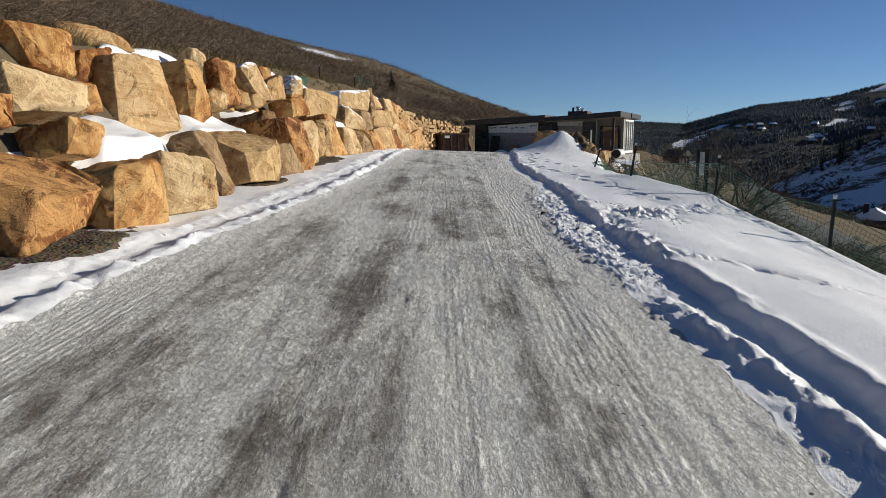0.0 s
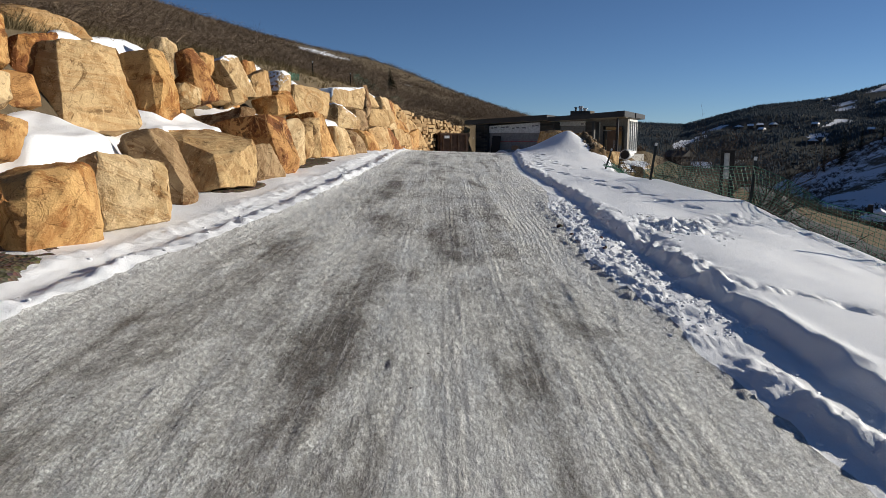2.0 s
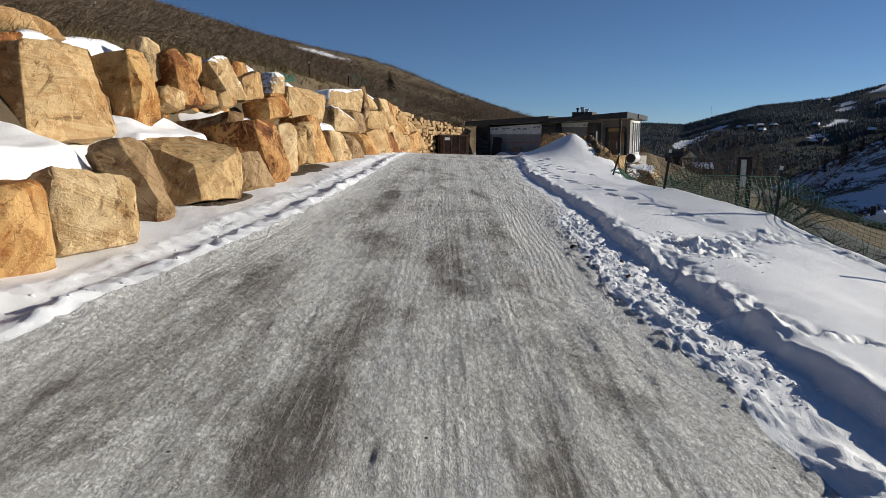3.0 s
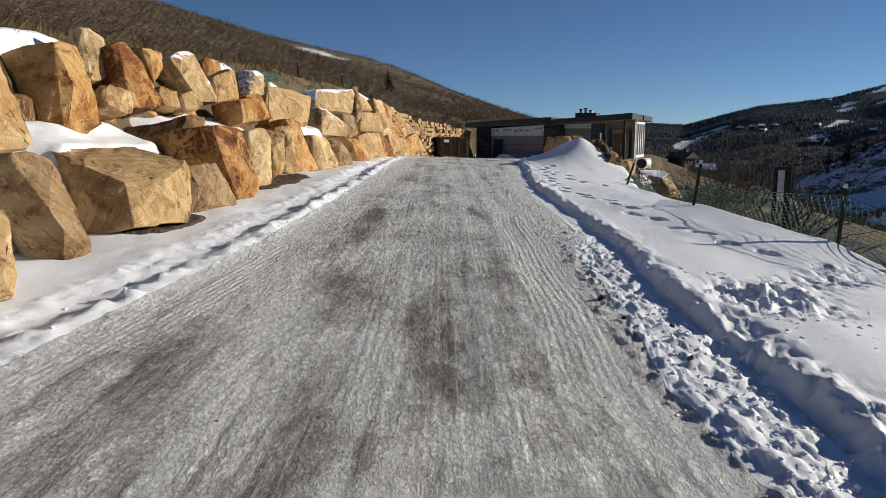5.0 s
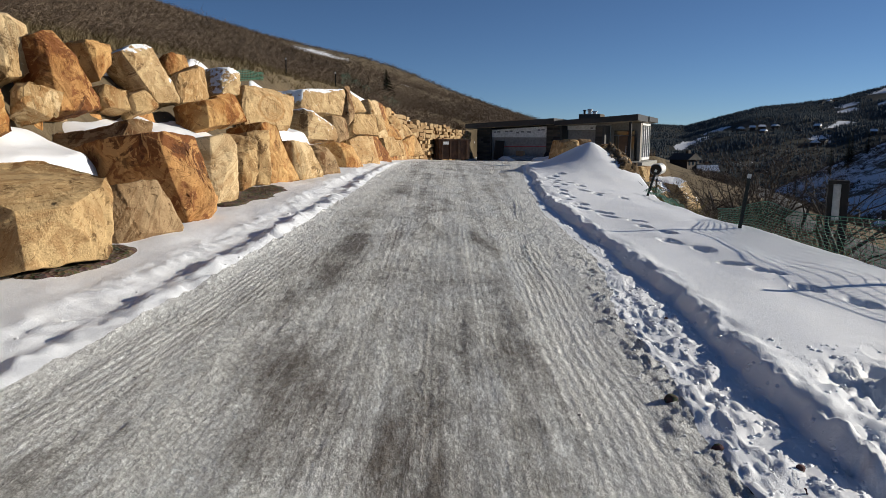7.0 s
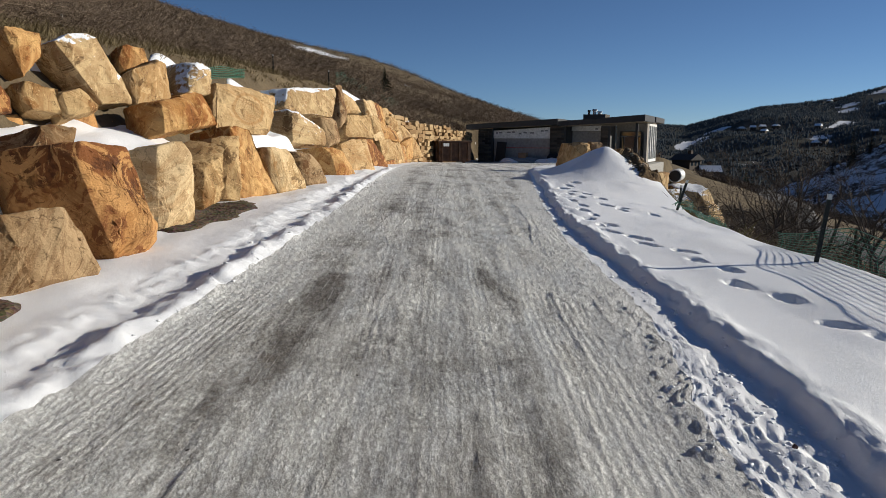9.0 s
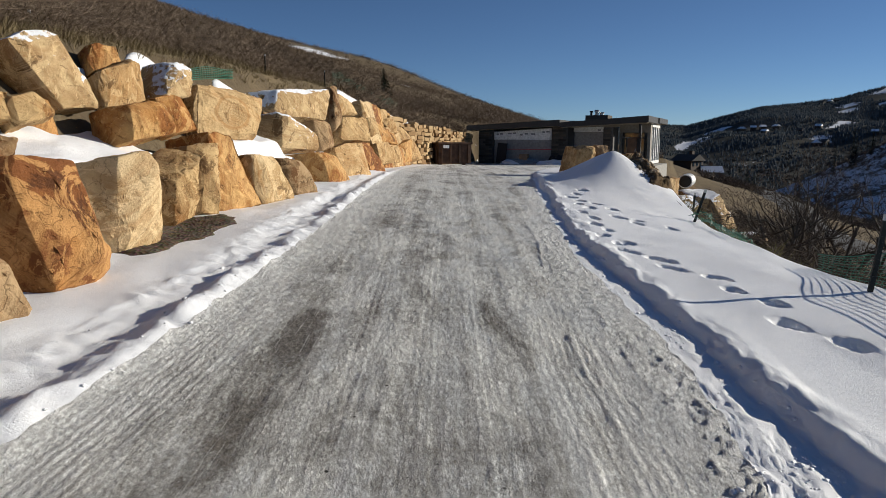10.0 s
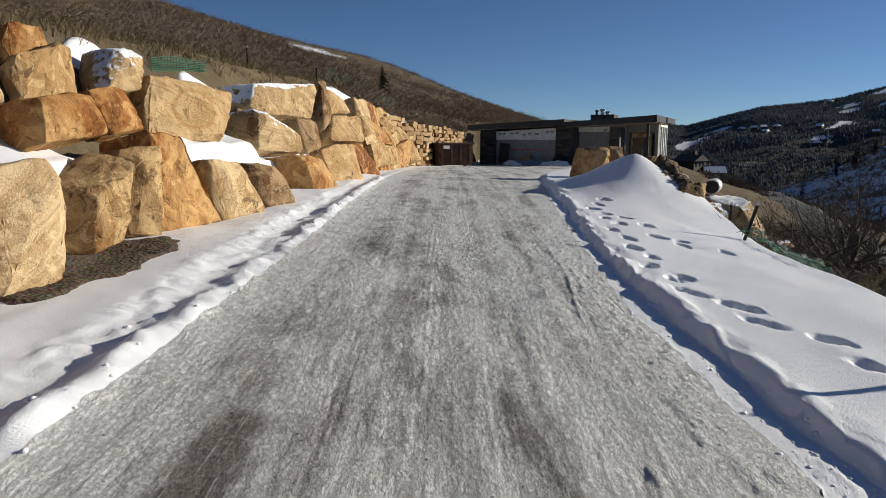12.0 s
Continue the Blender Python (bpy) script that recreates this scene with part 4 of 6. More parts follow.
while y < 47:
    for tier in range(3):
        s = rng.uniform(0.45, 0.75)
        x = float(foot(np.array(y))) - 0.25 - 0.42 * tier
        boulder(rng.choice(("tan", "orange", "cream", "rust", "tan")), (x, y + rng.uniform(-0.3, 0.3), float(drive_z(np.array(y))) + 0.5 + 0.88 * tier), (-s, -0.5), (s, -0.45), (s * rng.uniform(0.6, 1), rng.uniform(0.35, 0.55)), (-s * rng.uniform(0.5, 1), 0.5))
    y += rng.uniform(0.9, 1.25)


# ---- snow lying on the ledges of the wall ----
def ledge_z(x, y):
    back = foot(y) - x
    z = drive_z(y) + 0.09 + 0.80 + 0.30 * np.clip(back - 0.35, 0, 2) + 0.06 * fbm(x * 2.0, y * 1.1, 3)
    z = z - 0.9 * step(0.0, 0.30, 0.98 - back + 0.12 * vnoise(y * 1.7, y * 0 + 2)) ** 2 - 0.9 * (1 - step(0.0, 0.6, y - 6.8))
    patches = sum(step(a - 0.3, a + 0.3, y) * (1 - step(b - 0.3, b + 0.3, y)) for a, b in ((9.0, 10.9), (12.5, 15.3), (16.0, 19.8), (22.2, 25.6), (27.5, 30.0)))
    z = z - 0.32 * (1 - patches)
    return z - 0.8 * step(26, 27.5, y) * step(-0.1, 0.4, vnoise(y * 0.9, y * 0 + 7)) - 1.2 * step(33, 35, y)


sheet("snow_ledge", np.linspace(-2.1, -0.05, 34), np.arange(6.6, 35, 0.09), ledge_z, SNOW, "soft snow lying on the ledges between the boulders", "snow", lambda g, y: foot(y) + g * np.where(y < 20, 1.0, 0.75), kind="stuff")


def crest_z(x, y):
    back = foot(y) - x
    edge = np.interp(y, (20, 28, 40, 46, 75), (2.75, 2.2, 1.7, 1.25, 1.2)) + 0.2 * vnoise(y * 0.5, y * 0 + 4)
    z = land_z(x, y) + 0.10 - 0.5 * step(0, 0.25, edge - back) - 0.5 * step(0, 0.3, back - edge - np.interp(y, (12, 18, 30, 44), (-0.1, -0.1, 0.25, 0.9)) - 0.4 * vnoise(y * 0.6, y * 0 + 6))
    return z + 0.02 * fbm(x * 2, y * 2, 3)


sheet("snow_strip", np.linspace(-5.0, -1.2, 60), np.arange(8, 75, 0.16), crest_z, SNOW, "strip of snow behind the top of the boulder wall", "snow", lambda g, y: foot(y) + g, kind="stuff")


# ---- bare gravel at the foot of the wall, where the snow has melted ----
def gravel_z(cx, cy, rx, ry):
    def height(x, y):
        r2 = (np.maximum(x - cx - 0.1 * (y - cy), 0) / rx) ** 2 + ((y - cy) / ry) ** 2
        return drive_detail(x, y) + 0.02 + 0.014 * fbm(x * 9, y * 9, 3) - 0.10 * step(0.6, 1.15, np.sqrt(r2) + 0.25 * fbm(x * 2, y * 2, 3))
    return height


for cx, cy, rx, ry in ((-2.95, 18.3, 0.40, 1.5), (-3.55, 6.4, 0.5, 1.5), (-3.2, 13.0, 0.28, 0.9), (-2.7, 23.3, 0.3, 1.1)):
    sheet("gravel_patch", np.arange(cx - 0.9, cx + rx * 1.6, 0.04), np.arange(cy - ry * 1.5, cy + ry * 1.5, 0.05), gravel_z(cx, cy, rx, ry), SOIL, "dark bare gravel at the foot of the boulder wall", "gravel", kind="stuff")


# clods of earth turned up along the plough line
for i in range(7):
    y = rng.uniform(8.5, 12.0)
    x = float(road_right(np.array(y))) - rng.uniform(0.25, 0.75)
    s_ = rng.uniform(0.008, 0.016)
    z = float(drive_detail(np.array([[x]]), np.array([[y]]))[0, 0])
    ob = part("dirt_clod", rock_mesh([(-s_, -s_), (s_ * 1.2, -s_ * 0.8), (s_, s_ * 0.7), (-s_ * 0.8, s_)], s_ * 1.6, 0.05, 900 + i), SOIL, smooth=True)
    ob.matrix_world = Matrix.Translation((x, y, z + s_ * 0.4)) @ pose(0, 0, 0, 70, rng.uniform(-40, 40), rng.uniform(0, 360))
    tagged(ob, "small dark clod of earth in the ploughed snow", "dirt clod", "earth clods")


# ---- crumbled snow thrown up by the plough ----
def chunk_template():
    bm = bmesh.new()
    bmesh.ops.create_icosphere(bm, subdivisions=1, radius=0.5)
    for v in bm.verts:
        v.co *= 1 + 0.9 * noise.noise(v.co * 3.1 + Vector((2, 7, 1)))
        v.co = Vector((v.co.x * 1.35, v.co.y * 0.95, v.co.z * 0.7))
    bmesh.ops.triangulate(bm, faces=bm.faces)
    v = np.array([tuple(w.co) for w in bm.verts])
    bm.verts.index_update()
    f = np.array([[w.index for w in fc.verts] for fc in bm.faces])
    bm.free()
    return v, f


def chunk_places(n, lo, hi, edge, a, b):
    r_ = np.random.RandomState(n)
    y = r_.uniform(lo, hi, n)
    x = edge(y) + r_.uniform(a, b, n) * (0.4 + 0.6 * r_.rand(n))
    return x, y


# ---- house ----
DARK_METAL = plain("dark_metal_fascia", (0.022, 0.023, 0.025), 0.45, 0.3)
DARK_WALL = plain("charcoal_panel", (0.045, 0.043, 0.042), 0.7)
PALE_WALL = plain("pale_stucco", (0.27, 0.25, 0.22), 0.85)
SOFFIT = plain("wood_soffit", (0.30, 0.25, 0.19), 0.7)
DOOR_GREY = plain("grey_garage_door", (0.30, 0.29, 0.28), 0.5)
WHITE_WRAP = plain("white_building_wrap", (0.85, 0.86, 0.85), 0.6)
BAR_GREY = plain("grey_print", (0.25, 0.26, 0.28), 0.7)
WOOD_DOOR = plain("brown_wood_door", (0.15, 0.075, 0.035), 0.5, 0, 3)
BLACK = plain("black_metal", (0.012, 0.012, 0.013), 0.5, 0.3)
STEEL = plain("galvanised_flue", (0.45, 0.46, 0.48), 0.35, 0.9)
WHITE_FRAME = plain("white_window_frame", (0.75, 0.75, 0.73), 0.5)
RED_TAPE = plain("red_tape", (0.55, 0.03, 0.03), 0.5)
CARD = plain("cardboard", (0.30, 0.19, 0.11), 0.85)
CONCRETE = plain("concrete", (0.30, 0.29, 0.27), 0.9)


def glass_mat():
    k = Mat("window_glass")
    return k.done((0.02, 0.028, 0.03), 0.04, spec=0.9)


GLASS = glass_mat()


def stone_mat(name, lo, hi):
    k = Mat(name)
    r = k.random()
    n = k.noise(5.0, None, 6, 0.7)
    body = k.mix(r, lo, hi)
    body = k.mix(0.5, body, k.ramp(n, (0.3, 0.35), (0.7, 1.0)), "MULTIPLY")
    return k.done(body, 0.9, n, 0.02, spec=0.2)


DARK_STONE = stone_mat("dark_ledgestone", (0.045, 0.04, 0.036), (0.15, 0.125, 0.10))
WARM_STONE = stone_mat("coursed_sandstone", (0.26, 0.15, 0.065), (0.52, 0.37, 0.20))

HX = Matrix.Translation((9.66, 70.67, 0)) @ pose(0, 0, 0, 0, 0, -24)
house = thing("house", HX, "modern single-storey house with dark flat roofs and stone walls", "house")


def slab(x0, x1, y0, y1, za, zb, thick0, thick1, bm=None):
    """A slab whose top runs from za to zb along x."""
    bm = bm or bmesh.new()
    v = [bm.verts.new(p) for p in ((x0, y0, za - thick0), (x1, y0, zb - thick1), (x1, y1, zb - thick1), (x0, y1, za - thick0), (x0, y0, za), (x1, y0, zb), (x1, y1, zb), (x0, y1, za))]
    for f in ((0, 3, 2, 1), (4, 5, 6, 7), (0, 1, 5, 4), (1, 2, 6, 5), (2, 3, 7, 6), (3, 0, 4, 7)):
        bm.faces.new([v[i] for i in f])
    return bm


def brick_meshes(name, material, count, l, h, d, seed):
    r = random.Random(seed)
    out = []
    for _ in range(count):
        bm = box(-0.5, 0.5, -0.5, 0.5, -0.5, 0.5)
        for v in bm.verts:
            v.co = Vector((v.co.x * l * r.uniform(0.9, 1.0), v.co.y * d * r.uniform(0.75, 1.0), v.co.z * h * r.uniform(0.86, 0.98)))
        bmesh.ops.bevel(bm, geom=list(bm.edges), offset=min(h, d) * 0.08, segments=1, affect="EDGES")
        me = bpy.data.meshes.new(name)
        bm.to_mesh(me)
        bm.free()
        me.materials.append(material)
        out.append(me)
    return out


# garage: side walls, a wall over the door, and the floor slab in front
part("wall", box(-7.1, -5.72, 0.35, 9.0, 0.2, 3.2), DARK_WALL, house)
part("wall", box(-0.42, 0.98, 0.35, 9.0, 0.2, 3.45), DARK_WALL, house)
part("wall", box(-5.72, -0.42, 8.6, 9.0, 0.2, 3.4), DARK_WALL, house)
part("wall", box(0.98, 3.72, 2.0, 2.3, 3.02, 3.35), DARK_WALL, house)
part("wall", box(4.05, 4.85, 0.1, 2.4, 0.2, 3.36), DARK_WALL, house, "dark stone pier beside the entry")
part("wall", box(4.85, 7.2, 3.0, 3.25, 2.95, 3.62), PALE_WALL, house, "pale stucco wall")
part("wall", box(4.85, 5.15, 3.0, 3.25, 0.2, 2.95), PALE_WALL, house)
part("wall", box(4.85, 7.2, 8.7, 9.0, 0.2, 3.6), PALE_WALL, house)
part("roof", slab(-7.94, 0.5, -0.6, 9.5, 3.56, 4.0, 0.40, 0.52), DARK_METAL, house, "dark metal roof edge")
part("roof", slab(0.53, 7.75, -0.6, 7.0, 3.77, 4.26, 0.40, 0.52), DARK_METAL, house, "dark metal roof edge")
part("roof", slab(6.6, 7.85, 5.2, 11.0, 4.15, 4.25, 0.45, 0.45), DARK_METAL, house)
part("soffit", slab(-7.7, 0.45, -0.45, 9.2, 3.15, 3.50, 0.03, 0.03), SOFFIT, house)
part("soffit", slab(0.6, 7.65, -0.45, 6.9, 3.38, 3.72, 0.03, 0.03), SOFFIT, house, "pale boarded soffit")
part("garage_floor", box(-7.1, 8.2, -0.5, 9.0, -3.0, 0.22), CONCRETE, house)

big_door = part("garage_door", box(-5.72, -0.42, 0.62, 0.70, 0.2, 2.36, 0.01), DOOR_GREY, house, "wide grey sectional garage door")
for i in range(4):
    part("panel", box(-5.66, -0.48, 0.585, 0.618, 0.24 + 0.53 * i, 0.74 + 0.53 * i, 0.012), DOOR_GREY, big_door)
part("header_panel", slab(-5.72, -0.42, 0.55, 0.60, 3.02, 3.33, 0.68, 1.0), WHITE_WRAP, house, "white wrapped panel with grey print above the door")
for i, (a, w, z) in enumerate(((-5.5, 0.22, 2.75), (-5.2, 0.3, 2.78), (-4.45, 0.35, 2.80), (-4.0, 0.3, 2.83), (-3.35, 0.25, 2.70), (-2.9, 0.3, 2.78), (-2.3, 0.35, 2.76), (-1.3, 0.25, 2.92), (-0.95, 0.3, 2.95))):
    part("print_bar", box(a, a + w, 0.535, 0.548, z, z + 0.13), BAR_GREY, house)
part("tape", box(-4.75, -0.42, 0.565, 0.578, 1.48, 1.53), RED_TAPE, house, "red tape across the door")
small_door = part("garage_door", box(1.16, 3.70, 2.0, 2.08, 0.2, 3.0, 0.01), DOOR_GREY, house, "grey single garage door")
for i in range(5):
    part("panel", box(1.2, 3.66, 1.965, 1.998, 0.24 + 0.54 * i, 0.75 + 0.54 * i, 0.012), DOOR_GREY, small_door)
part("header_panel", slab(1.1, 3.72, 1.92, 1.98, 3.38, 3.45, 0.38, 0.45), WHITE_WRAP, house)
part("print_bar", box(3.2, 3.45, 1.905, 1.918, 3.1, 3.22), BAR_GREY, house)

# entry with a wooden door and glass at its sides
door = part("entry_door", box(5.55, 6.35, 2.9, 2.98, 0.2, 2.5, 0.01), WOOD_DOOR, house, "brown wooden entry door")
part("handle", box(6.22, 6.26, 2.82, 2.89, 0.9, 1.6, 0.008), STEEL, door)
for a, b, z0, z1 in ((5.15, 5.5, 0.2, 2.5), (6.4, 7.0, 0.2, 2.5), (5.15, 7.0, 2.56, 2.95)):
    w = part("window", box(a, b, 2.93, 2.97, z0, z1), GLASS, house, "dark glass beside the entry")
    for f in (box(a, a + 0.06, 2.88, 2.925, z0, z1), box(b - 0.06, b, 2.88, 2.925, z0, z1), box(a + 0.06, b - 0.06, 2.88, 2.925, z1 - 0.06, z1)):
        part("frame", f, BLACK, w)
part("post", box(6.95, 7.15, -0.2, 0.0, 0.2, 3.62), BLACK, house, "black steel porch post")
# glazed side
part("wall", box(7.2, 7.45, 3.0, 3.9, 0.2, 3.65), PALE_WALL, house)
for i in range(4):
    y0 = 3.9 + 1.2 * i
    w = part("window", box(7.30, 7.36, y0 + 0.12, y0 + 1.08, 0.55, 3.45), GLASS, house, "tall window with a white frame")
    for f in (box(7.25, 7.48, y0, y0 + 0.12, 0.3, 3.65), box(7.25, 7.48, y0 + 1.08, y0 + 1.2, 0.3, 3.65), box(7.25, 7.48, y0 + 0.12, y0 + 1.08, 3.45, 3.65), box(7.25, 7.48, y0 + 0.12, y0 + 1.08, 0.3, 0.55)):
        part("frame", f, WHITE_FRAME, w)
# chimney block and flues
chimney = part("chimney", box(1.6, 3.6, 4.0, 6.0, 3.9, 4.5, 0.02), DARK_STONE, house, "low dark chimney block with metal flues")
for a, h, rad, mat in ((2.0, 0.42, 0.13, BLACK), (2.5, 0.50, 0.20, STEEL), (2.95, 0.30, 0.22, STEEL)):
    fl = part("flue", tube([(a, 4.6, 4.48), (a, 4.6, 4.48 + h * 0.7)], [rad * 0.8, rad * 0.8], 12), mat, chimney)
    part("cap", tube([(a, 4.6, 4.48 + h * 0.72), (a, 4.6, 4.48 + h * 0.86), (a, 4.6, 4.48 + h)], [rad * 1.25, rad * 1.25, rad * 0.9], 12), mat, fl)
# ledgestone on the piers
r = random.Random(3)
stones = brick_meshes("stone", DARK_STONE, 6, 0.62, 0.19, 0.14, 5)
for x0, x1, yf, ztop in ((-7.1, -5.74, 0.35, 3.1), (-0.40, 0.96, 0.35, 3.35), (4.06, 4.84, 0.1, 3.3)):
    z, k = 0.30, 0
    while z < ztop:
        x = x0 + 0.30 - (0.25 if k % 2 else 0)
        while x < x1 - 0.1:
            ob = new("stone", r.choice(stones))
            ob.parent = house
            ob.matrix_basis = pose(min(max(x, x0 + 0.3), x1 - 0.3), yf - 0.03, z)
            x += 0.64
        z += 0.20
        k += 1


# ---- coursed stone wall beyond the boulders ----
coursed = thing("stone_wall", pose(0, 0, 0), "coursed sandstone retaining wall below the hillside", "stone wall", kind="structure")
bricks = brick_meshes("stone", WARM_STONE, 5, 1.25, 0.235, 0.5, 9) + brick_meshes("stone", WARM_STONE, 3, 0.85, 0.23, 0.45, 10) + brick_meshes("stone", WARM_STONE, 2, 1.05, 0.40, 0.5, 12)
P, Q = Vector((-3.0, 44.0, 0)), Vector((2.5, 75.0, 0))
way = (Q - P).normalized()
ang = math.degrees(math.atan2(way.y, way.x))
r = random.Random(21)
back = part("core", box(0, (Q - P).length, 0.3, 0.8, 0.2, 2.85), SOIL, coursed)
back.matrix_basis = Matrix.Translation(P) @ pose(0, 0, 0, 0, 0, ang)
course = 0
z = 0.45
while z < 3.3:
    s = 0.3 + 0.45 * (course % 2) + r.uniform(0, 0.2)
    while s < (Q - P).length:
        top = 3.35 - 0.016 * s
        if z < top and (s > 8 or z > 0.9):
            ob = new("stone", r.choice(bricks))
            ob.parent = coursed
            at = P + way * s
            ob.matrix_basis = Matrix.Translation((at.x, at.y, z)) @ pose(0, 0, 0, r.uniform(-5, 5), r.uniform(-4, 4), ang + 180 * r.randint(0, 1) + r.uniform(-7, 7)) @ Matrix.Translation((0, r.uniform(-0.14, 0.14), r.uniform(-0.05, 0.05)))
        s += r.uniform(0.82, 1.2)
    z += 0.235
    course += 1

# ---- skip in front of the garage ----
RUST = plain("rusty_brown_steel", (0.085, 0.045, 0.028), 0.75, 0.3, 3.0, 0.5)
skip = thing("dumpster", Matrix.Translation((1.95, 56.3, 0.62)) @ pose(0, 0, 0, 0, 0, 112), "rusty brown open steel dumpster on the snowy drive", "dumpster")
for f in (box(0, 5.6, 0.0, 0.08, 0.12, 1.42), box(0, 5.6, 2.2, 2.28, 0.12, 1.42), box(0.0, 0.08, 0.08, 2.2, 0.12, 1.42), box(5.52, 5.6, 0.08, 2.2, 0.12, 1.42)):
    part("side", f, RUST, skip)
part("bottom", box(0.08, 5.52, 0.08, 2.2, 0.10, 0.18), RUST, skip)
for i in range(8):
    part("rib", box(0.25 + 0.68 * i, 0.37 + 0.68 * i, 2.281, 2.37, 0.14, 1.34), RUST, skip)
    part("rib", box(0.25 + 0.68 * i, 0.37 + 0.68 * i, -0.09, -0.001, 0.14, 1.34), RUST, skip)
for i in range(4):
    part("rib", box(-0.08, -0.001, 0.15 + 0.62 * i, 0.25 + 0.62 * i, 0.14, 1.34), RUST, skip)
part("rim", box(-0.1, 5.7, 2.25, 2.38, 1.36, 1.48, 0.02), RUST, skip)
part("rim", box(-0.1, 5.7, -0.1, 0.03, 1.36, 1.48, 0.02), RUST, skip)
part("rim", box(-0.1, 0.03, 0.03, 2.25, 1.36, 1.48, 0.02), RUST, skip)
part("plate", box(-0.12, -0.105, 1.6, 2.0, 1.1, 1.3), WHITE_WRAP, skip, "white plate with unreadable print")
for a in (0.5, 5.0):
    for b in (0.3, 1.98):
        w = part("roller", tube([(a, b - 0.1, 0.09), (a, b + 0.1, 0.09)], [0.09, 0.09], 12), RUST, skip)

# ---- things left before the garage ----
LX = lambda x, y, z=0.22: HX @ Matrix.Translation((x, y, z))
carton = part("carton", box(-0.35, 0.35, -0.3, 0.3, 0, 0.48, 0.01), CARD)
carton.matrix_world = LX(-2.5, -0.7, 0.62)
tagged(carton, "brown cardboard box on a snowy pile before the garage", "cardboard box")
board = part("leaning_board", box(-0.45, 0.45, -0.03, 0.03, 0, 1.75, 0.01), BLACK)
board.matrix_world = LX(-4.85, -0.15, 0.3) @ pose(0, 0, 0, -9, 3, 0)
tagged(board, "black board leaning against the garage door", "board")


def heap(name, at, w, d, h, mat, label, category, seed, top=None):
    """A low uneven heap."""
    bm = bmesh.new()
    bmesh.ops.create_icosphere(bm, subdivisions=4, radius=1)
    off = Vector((seed, seed * 2, seed * 3))
    for v in bm.verts:
        n = 1 + 0.35 * noise.noise(v.co * 1.7 + off) + 0.15 * noise.noise(v.co * 5 + off)
        v.co = Vector((v.co.x * w * n, v.co.y * d * n, max(v.co.z, -0.15) * h * n))
    ob = part(name, bm, mat, smooth=True)
    ob.matrix_world = at
    return tagged(ob, label, category)


TARP = plain("blue_grey_tarp", (0.20, 0.23, 0.26), 0.6)
heap("tarp_pile", LX(-2.7, -0.7, 0.25), 2.0, 0.7, 0.45, TARP, "pile under a grey tarp dusted with snow", "tarp pile", 3)
heap("snow_pile", LX(-3.6, -1.3, 0.2), 0.9, 0.5, 0.38, SNOW, "heap of shovelled snow before the garage", "snow heap", 4)
heap("snow_pile", LX(0.2, -1.4, 0.2), 1.2, 0.7, 0.45, SNOW, "heap of shovelled snow before the garage", "snow heap", 6)
heap("tarp_pile", LX(0.3, -0.4, 0.2), 0.9, 0.5, 0.85, BLACK, "dark covered pile beside the garage door", "covered pile", 7)

# ---- large rock, mound of spoil and culvert pipes ----
def loose_rock(look_, at, size, seed, label, group="", turn=0):
    s = size
    bm = rock_mesh([(-s[0] / 2, -s[2] / 2), (s[0] / 2, -s[2] / 2), (s[0] * 0.38, s[2] / 2), (-s[0] * 0.28, s[2] * 0.48)], s[1], max(0.09, s[0] * 0.07), seed)
    ob = part("rock", bm, ROCK[look_], smooth=True)
    ob.matrix_world = Matrix.Translation(at) @ pose(0, 0, 0, 90, 0, turn)
    return tagged(ob, label, "rock", group)


loose_rock("tan", (5.0, 34.6, 1.25), (1.3, 1.3, 1.5), 5, "large tan boulder beside the snow mound")
loose_rock("brown", (5.95, 35.4, 1.4), (0.9, 0.7, 1.25), 9, "dark rock leaning on the large boulder")
r = random.Random(8)
for i in range(26):
    t = r.random()
    x, y = 5.6 + 1.7 * t + r.uniform(-0.4, 0.5), 29.5 + 8 * t + r.uniform(-1.2, 1.2)
    s = r.uniform(0.3, 0.85)
    z = float(land_z(np.array(x), np.array(y)))
    loose_rock(r.choice(("tan", "brown", "orange", "cream")), (x, y, z + s * 0.22), (s * 1.3, s, s * 0.8), 30 + i, "broken stone on the spoil heap beside the drive", "spoil stones", r.uniform(-60, 60))
for i, (x, y, s, c) in enumerate(((7.0, 34.0, 0.7, "cream"), (7.6, 37.5, 1.2, "tan"), (8.4, 39.0, 1.1, "orange"), (9.4, 36.2, 1.2, "cream"), (10.0, 34.6, 1.3, "cream"), (11.2, 36.0, 1.6, "cream"), (8.7, 35.2, 0.9, "cream"))):
    z = float(land_z(np.array(x), np.array(y)))
    loose_rock("snowy" if i not in (1, 2) else c, (x, y, z + 0.35 * s), (s * 1.4, s, s), 70 + i, "pale boulder partly covered with snow on the slope", "slope boulders", r.uniform(-40, 40))


def culvert(at, turn, length=1.6, rad=0.42):
    """A corrugated pipe with capped ends; a flat black disc stands for its shaded black hollow."""
    ob = thing("culvert_pipe", Matrix.Translation(at) @ pose(0, 0, 0, 0, 0, turn), "white corrugated culvert pipe with a black inside", "pipe", "culvert pipes")
    n = 28
    pts = [(0, length * i / n, 0) for i in range(n + 1)]
    part("shell", tube(pts, [rad * (1.0 if i % 4 < 2 else 0.93) for i in range(n + 1)], 24), WHITE_FRAME, ob)
    bm = bmesh.new()
    bmesh.ops.create_circle(bm, cap_ends=True, segments=24, radius=rad * 0.86, matrix=pose(0, -0.012, 0, 90, 0, 0))
    part("bore", bm, BLACK, ob)
    return ob


